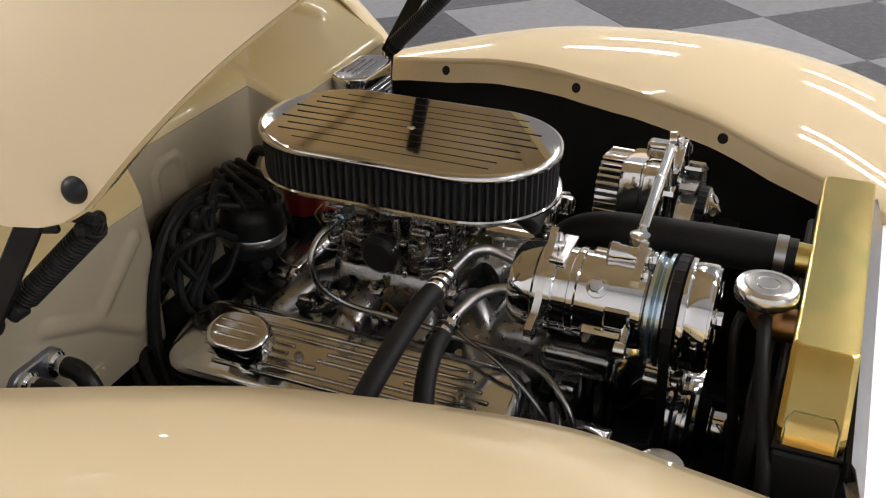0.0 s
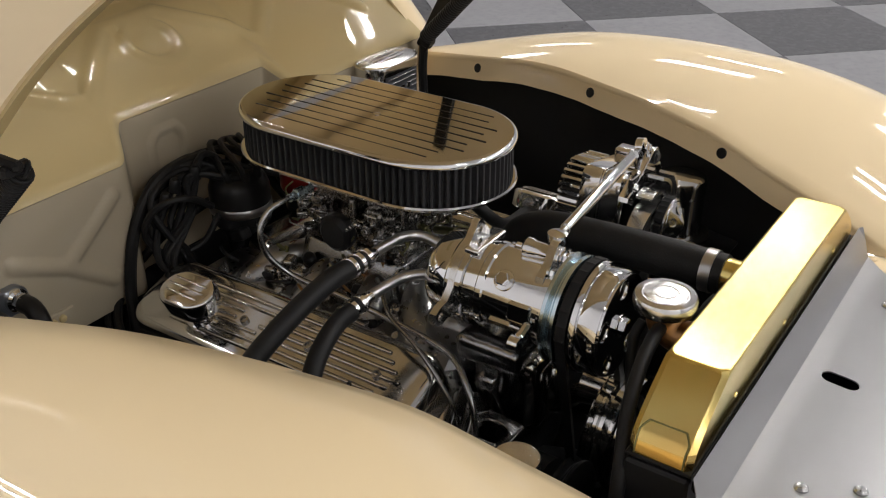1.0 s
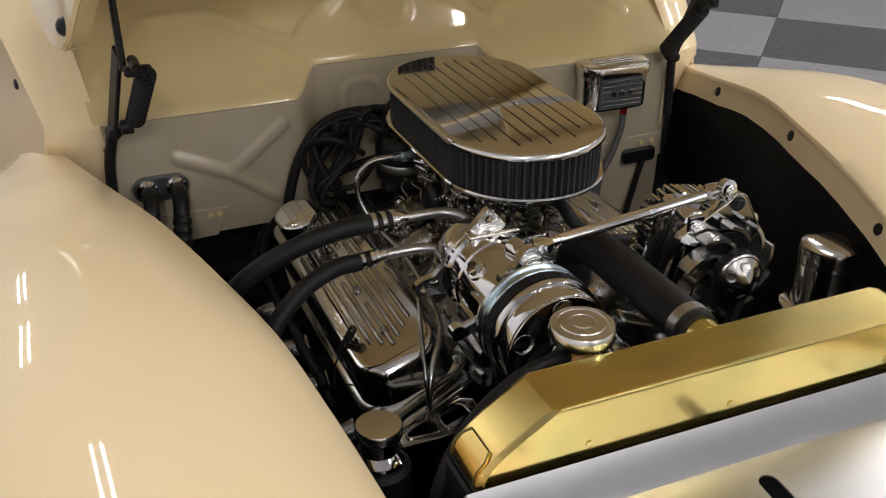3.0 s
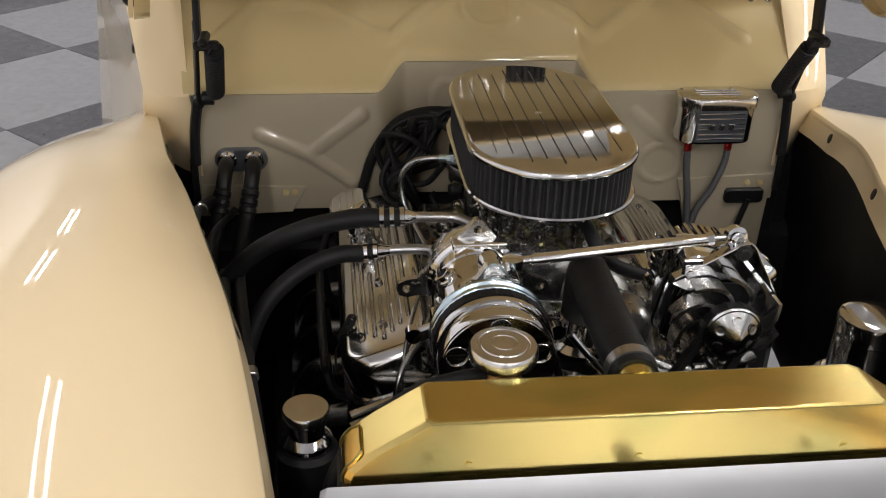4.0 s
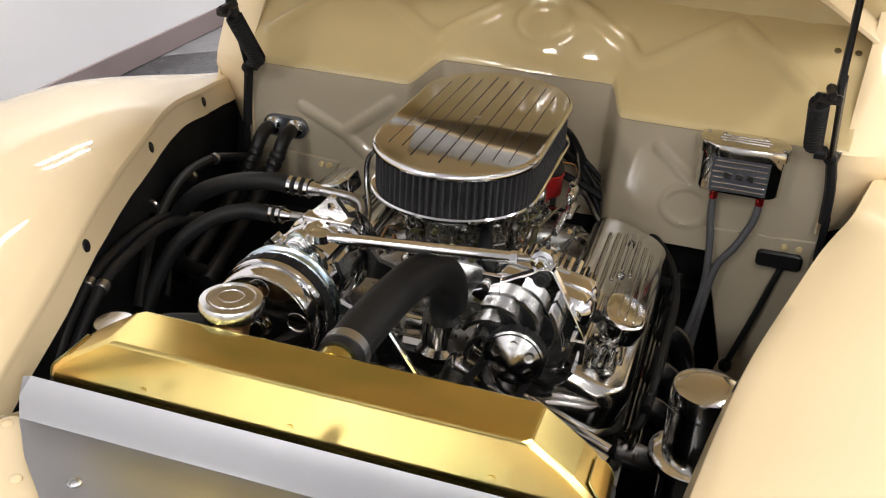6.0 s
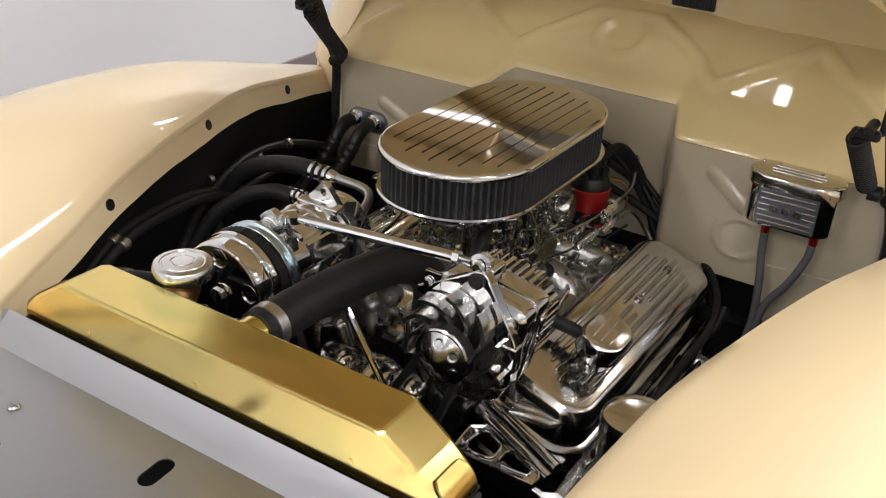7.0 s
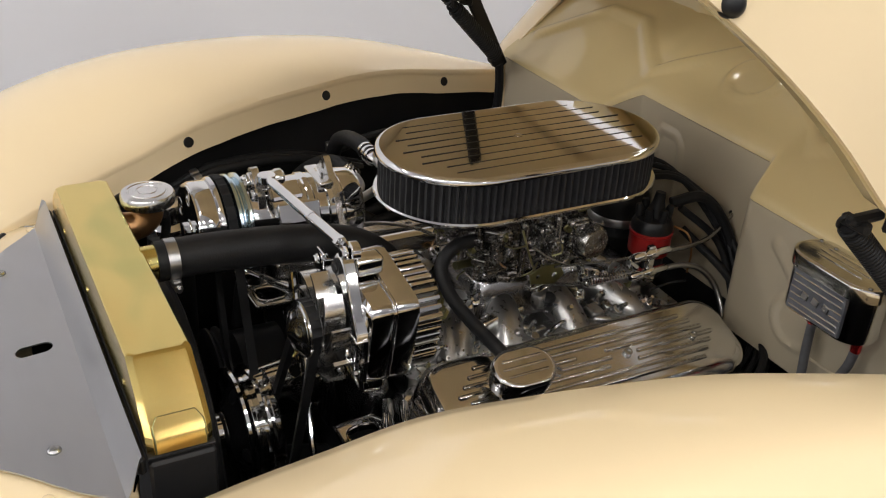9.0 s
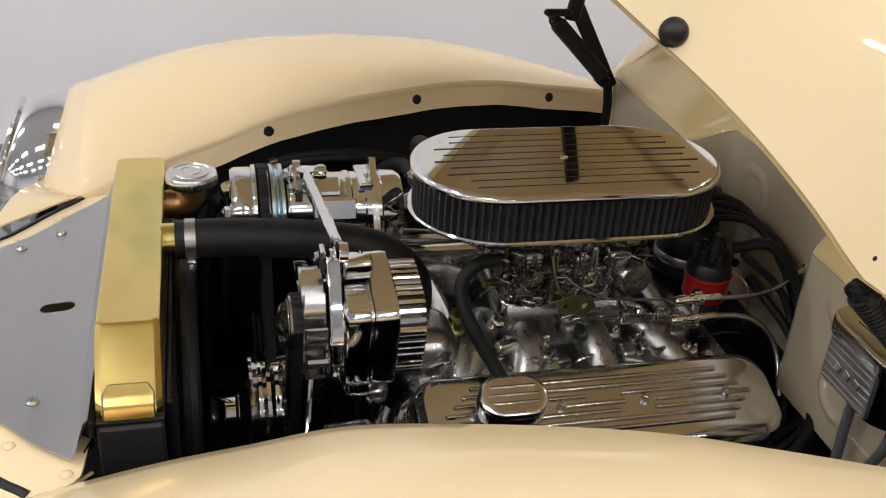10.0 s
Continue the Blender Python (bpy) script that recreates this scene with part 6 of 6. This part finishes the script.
def overflow_line():
    h = thing("overflow_hose", (-0.14, -0.29, 0.985), "thin black radiator overflow hose", "hose")
    part("hose", tube([(-0.140, -0.290, 0.981), (-0.165, -0.292, 0.980), (-0.205, -0.297, 0.971), (-0.250, -0.306, 0.945), (-0.285, -0.318, 0.905), (-0.300, -0.322, 0.85), (-0.303, -0.32, 0.76), (-0.30, -0.31, 0.62)], 0.0078, 12, 8), RUBBER, h)
    h2 = thing("drain_hose", (-0.118, -0.27, 0.97), "thin black drain hose below the radiator cap", "hose")
    part("hose", tube([(-0.128, -0.266, 0.975), (-0.140, -0.262, 0.955), (-0.150, -0.268, 0.90), (-0.152, -0.28, 0.80), (-0.15, -0.28, 0.66)], 0.0062, 12, 8), RUBBER, h2)


overflow_line()


def distributor():
    d = thing("distributor", (0.02, 0.43, 0.80), "black distributor with plug leads and a red coil cover", "distributor")
    part("base", lathe([(0.02, 0.80), (0.03, 0.85), (0.045, 0.87), (0.045, 0.885)], (-0.045, 0.42, 0), (0, 0, 1), 28), BLACK, d)
    part("band", lathe([(0.0462, 0.886), (0.0475, 0.888), (0.0475, 0.898), (0.0462, 0.90)], (-0.045, 0.42, 0), (0, 0, 1), 32), SATIN, d)
    part("cap", lathe([(0.046, 0.898), (0.046, 0.925), (0.040, 0.94), (0.028, 0.948), (0.001, 0.95)], (-0.045, 0.42, 0), (0, 0, 1), 28), PLASTIC, d)
    part("red_cap", lathe([(0.030, 0.885), (0.031, 0.888), (0.031, 0.915), (0.0325, 0.917), (0.0325, 0.921), (0.030, 0.923), (0.012, 0.924)], (0.064, 0.397, 0), (0, 0, 1), 32), RED, d, "red cap")
    part("black_dome", lathe([(0.0315, 0.920), (0.031, 0.930), (0.026, 0.940), (0.012, 0.945)], (0.064, 0.397, 0), (0, 0, 1), 28), PLASTIC, d)
    for k in range(6):
        a = 2 * math.pi * k / 6
        part("tower", lathe([(0.0065, 0.0), (0.006, 0.021), (0.0045, 0.026)], (0.064 + 0.019 * math.cos(a), 0.397 + 0.019 * math.sin(a), 0.934), (0.15 * math.cos(a), 0.15 * math.sin(a), 1), 10), RUBBER, d)
    part("lower_housing", lathe([(0.024, 0.85), (0.024, 0.886)], (0.064, 0.397, 0), (0, 0, 1), 24), BLACK, d)
    part("top_boot", lathe([(0.016, 0.0), (0.014, 0.022), (0.009, 0.037), (0.007, 0.052)], (0.066, 0.397, 0.928), (0, 0.1, 1), 16), RUBBER, d)
    part("copper_wire", tube([(0.085, 0.42, 0.93), (0.105, 0.43, 0.925), (0.112, 0.437, 0.90), (0.108, 0.44, 0.86)], 0.0016, 6, 5), COPPER, d)
    rnd = random.Random(4)
    ends = [(-0.255, 0.49, 0.80), (-0.24, 0.50, 0.79), (-0.26, 0.47, 0.78), (-0.23, 0.49, 0.77), (0.22, 0.49, 0.80), (0.235, 0.50, 0.78), (0.21, 0.49, 0.77), (0.20, 0.50, 0.79)]
    for k in range(8):
        a = radians(20 + 45 * k)
        x, y = -0.045 + 0.03 * math.cos(a), 0.42 + 0.03 * math.sin(a)
        s = -1 if k < 4 else 1
        e = ends[k]
        part("plug_lead", tube([(x, y, 0.94), (x + 0.006 * math.cos(a), y + 0.006, 0.962), (x + s * 0.04, 0.475 + 0.01 * rnd.random(), 0.965 + 0.01 * rnd.random()), (x * 0.5 + e[0] * 0.5, 0.508 + 0.012 * rnd.random(), 0.90 + 0.02 * rnd.random()), e, (e[0] + 0.05 * s, 0.42, 0.765)], 0.0048, 8, 6), RUBBER, d)
        part("lead_boot", lathe([(0.0075, 0), (0.0072, 0.012), (0.0055, 0.022)], (x, y, 0.936), (0.1 * math.cos(a), 0.1 * math.sin(a), 1), 10), RUBBER, d)
    for k in range(10):
        a = radians(36 * k)
        q = rnd.random
        part("plug_lead", tube([(-0.045 + 0.03 * math.cos(a), 0.42 + 0.03 * math.sin(a), 0.942), (-0.07 - 0.05 * q(), 0.425 + 0.04 * q(), 0.955 + 0.03 * q()), (-0.13 - 0.06 * q(), 0.43 + 0.035 * q(), 0.90 + 0.05 * q()), (-0.15 - 0.05 * q(), 0.42 + 0.03 * q(), 0.85 + 0.03 * q()), (-0.12 - 0.05 * q(), 0.43, 0.80)], 0.0052, 8, 6), RUBBER, d)
    part("coil_lead", tube([(-0.12, 0.40, 0.925), (-0.165, 0.40, 0.955), (-0.20, 0.425, 0.945), (-0.205, 0.45, 0.90), (-0.18, 0.44, 0.86), (-0.13, 0.42, 0.862), (-0.10, 0.41, 0.90)], 0.0052, 8, 7), RUBBER, d)
    for k, (px, pz) in enumerate(((-0.15, 0.97), (-0.11, 0.975), (-0.17, 0.955))):
        part("loom_cap", lathe([(0.009, 0), (0.008, 0.016), (0.005, 0.02)], (px, 0.44, pz - 0.02), (0, -0.2, 1), 10), PLASTIC, d)
    part("loom", tube([(-0.06, 0.47, 0.965), (-0.12, 0.465, 0.972), (-0.17, 0.465, 0.955), (-0.21, 0.467, 0.90), (-0.235, 0.462, 0.82), (-0.26, 0.43, 0.75)], 0.0085, 10, 6), RUBBER, d)
    part("loom", tube([(0.06, 0.43, 0.955), (0.075, 0.478, 0.962), (0.098, 0.512, 0.915), (0.125, 0.522, 0.85), (0.155, 0.50, 0.79), (0.20, 0.47, 0.74)], 0.0085, 10, 6), RUBBER, d)
    part("loom", tube([(0.07, 0.44, 0.95), (0.10, 0.495, 0.90), (0.135, 0.505, 0.84), (0.175, 0.485, 0.785), (0.26, 0.44, 0.74)], 0.0055, 10, 6), RUBBER, d)


distributor()


def lines():
    t = thing("fuel_line", (-0.123, 0.238, 0.985), "bent bare metal fuel line with a hexagon fitting", "fuel line")
    part("pipe", tube([(-0.100, 0.238, 0.984), (-0.135, 0.24, 0.985), (-0.165, 0.245, 0.978), (-0.182, 0.246, 0.955), (-0.180, 0.236, 0.92), (-0.163, 0.205, 0.89), (-0.150, 0.14, 0.877), (-0.158, 0.03, 0.872), (-0.175, -0.045, 0.873), (-0.20, -0.085, 0.86), (-0.214, -0.106, 0.83), (-0.215, -0.11, 0.76), (-0.20, -0.10, 0.66)], 0.0042, 12, 8), STEEL, t)
    part("fitting", join(lathe([(0.0085, -0.016), (0.0085, 0.0)], (-0.118, 0.238, 0.985), (-1, 0.05, 0.02), 6), lathe([(0.006, -0.03), (0.006, 0.012)], (-0.118, 0.238, 0.985), (-1, 0.05, 0.02), 14)), ZINC, t)
    t2 = thing("vacuum_pipe", (-0.15, 0.0, 0.90), "thin bent bare metal pipe beside the compressor", "pipe")
    part("pipe", tube([(-0.10, 0.12, 0.885), (-0.13, 0.09, 0.89), (-0.165, 0.05, 0.885), (-0.185, 0.00, 0.875), (-0.20, -0.05, 0.845), (-0.205, -0.08, 0.80), (-0.19, -0.08, 0.70)], 0.003, 10, 8), STEEL, t2)
    t3 = thing("throttle_cable", (0.09, 0.53, 0.93), "braided throttle cable from the firewall", "cable")
    part("grommet", lathe([(0.013, -0.006), (0.0135, 0.002), (0.010, 0.007), (0.005, 0.009)], (0.086, 0.538, 0.931), (0.1, -1, 0), 18), PLASTIC, t3)
    part("cable", tube([(0.087, 0.530, 0.930), (0.092, 0.512, 0.922), (0.104, 0.475, 0.910), (0.114, 0.43, 0.910), (0.119, 0.375, 0.914)], 0.0036, 12, 7), STEEL, t3)
    part("kickdown_cable", tube([(0.119, 0.375, 0.885), (0.118, 0.42, 0.882), (0.122, 0.455, 0.868), (0.135, 0.48, 0.835), (0.17, 0.48, 0.78)], 0.0042, 12, 7), SATIN, t3)
    t4 = thing("breather_hose", (0.06, 0.06, 0.94), "black rubber breather hose to the valve cover", "hose")
    part("hose", tube([(0.048, 0.118, 0.948), (0.050, 0.098, 0.951), (0.055, 0.070, 0.950), (0.065, 0.047, 0.930), (0.095, 0.045, 0.906), (0.14, 0.055, 0.886), (0.20, 0.067, 0.872), (0.225, 0.068, 0.866)], 0.0092, 14, 7), RUBBER, t4)
    t5 = thing("coil_spring_lead", (-0.27, 0.045, 0.80), "short coiled black lead", "cable")
    run = []
    for i in range(90):
        u = i / 89
        c = Vector((-0.277, 0.050, 0.805)).lerp(Vector((-0.262, 0.040, 0.845)), u)
        run.append(c + 0.006 * Vector((math.cos(i * 0.62), 0.3 * math.cos(i * 0.62), math.sin(i * 0.62))))
    part("coil", tube(run, 0.0016, 6, 1, False), RUBBER, t5)
    part("tail", tube([(-0.277, 0.050, 0.805), (-0.285, 0.055, 0.78), (-0.285, 0.06, 0.74)], 0.0016, 6, 4), RUBBER, t5)
    # plain wiring deeper in the bay
    t6 = thing("wiring_loom", (-0.40, 0.30, 0.80), "taped black wiring loom along the inner fender", "wiring")
    part("sleeve", tube([(-0.47, 0.40, 0.85), (-0.485, 0.30, 0.88), (-0.475, 0.18, 0.89), (-0.445, 0.05, 0.86), (-0.41, -0.05, 0.80)], 0.008, 10, 7), RUBBER, t6)
    part("sleeve", tube([(-0.44, 0.40, 0.83), (-0.465, 0.26, 0.85), (-0.45, 0.12, 0.84), (-0.41, 0.02, 0.78)], 0.006, 10, 7), RUBBER, t6)
    for y in (0.30, 0.22, 0.10):
        part("clip", lathe([(0.0095, -0.004), (0.0105, 0), (0.0095, 0.004)], (-0.480 + 0.03 * (0.30 - y), y, 0.882), (0, 1, 0.05), 12), SATIN, t6)


lines()


# ---- floor tiles, last ----
def tiles():
    s = 0.78
    c = math.cos(radians(45))
    ou, ov = 0.150, 0.035
    half = s / 2 - 0.0015
    def mesh(material):
        me = bpy.data.meshes.new("tile")
        p, f = box((0, 0, -0.006), (2 * half, 2 * half, 0.012), 0.0012)
        me.from_pydata(p, [], f)
        me.materials.append(material)
        return me
    meshes = {0: mesh(TILE_D), 1: mesh(TILE_L)}
    near = []
    edge = WALL_X + 0.016
    for i in range(-22, 24):
        for j in range(-22, 24):
            u, v = ou + (i + 0.5) * s, ov + (j + 0.5) * s
            x, y = c * (u - v), c * (u + v)
            if edge - 0.5 < x < 8.4 and -6.4 < y < 8.4:
                near.append((math.hypot(x, y - 0.5), x, y, (i + j) % 2))
    near.sort()
    reach = half / c
    for _, x, y, q in near[:290]:
        if x - reach > edge:
            ob = new("tile", meshes[q])
            ob.parent = FLOOR
            ob.matrix_basis = Matrix.Translation(Vector((x, y, 0)) - BASES[FLOOR.name]) @ Matrix.Rotation(radians(45), 4, "Z")
            continue
        # cut along the wall
        d = abs(edge - x)
        w = reach - d
        if x > edge:
            out = [(edge, y - w), (x, y - reach), (x + reach, y), (x, y + reach), (edge, y + w)]
        else:
            out = [(edge, y - w), (x + reach, y), (edge, y + w)]
        part("tile", rings([[(a, b, z) for a, b in out] for z in (-0.012, 0)]), meshes[q].materials[0], FLOOR)


tiles()
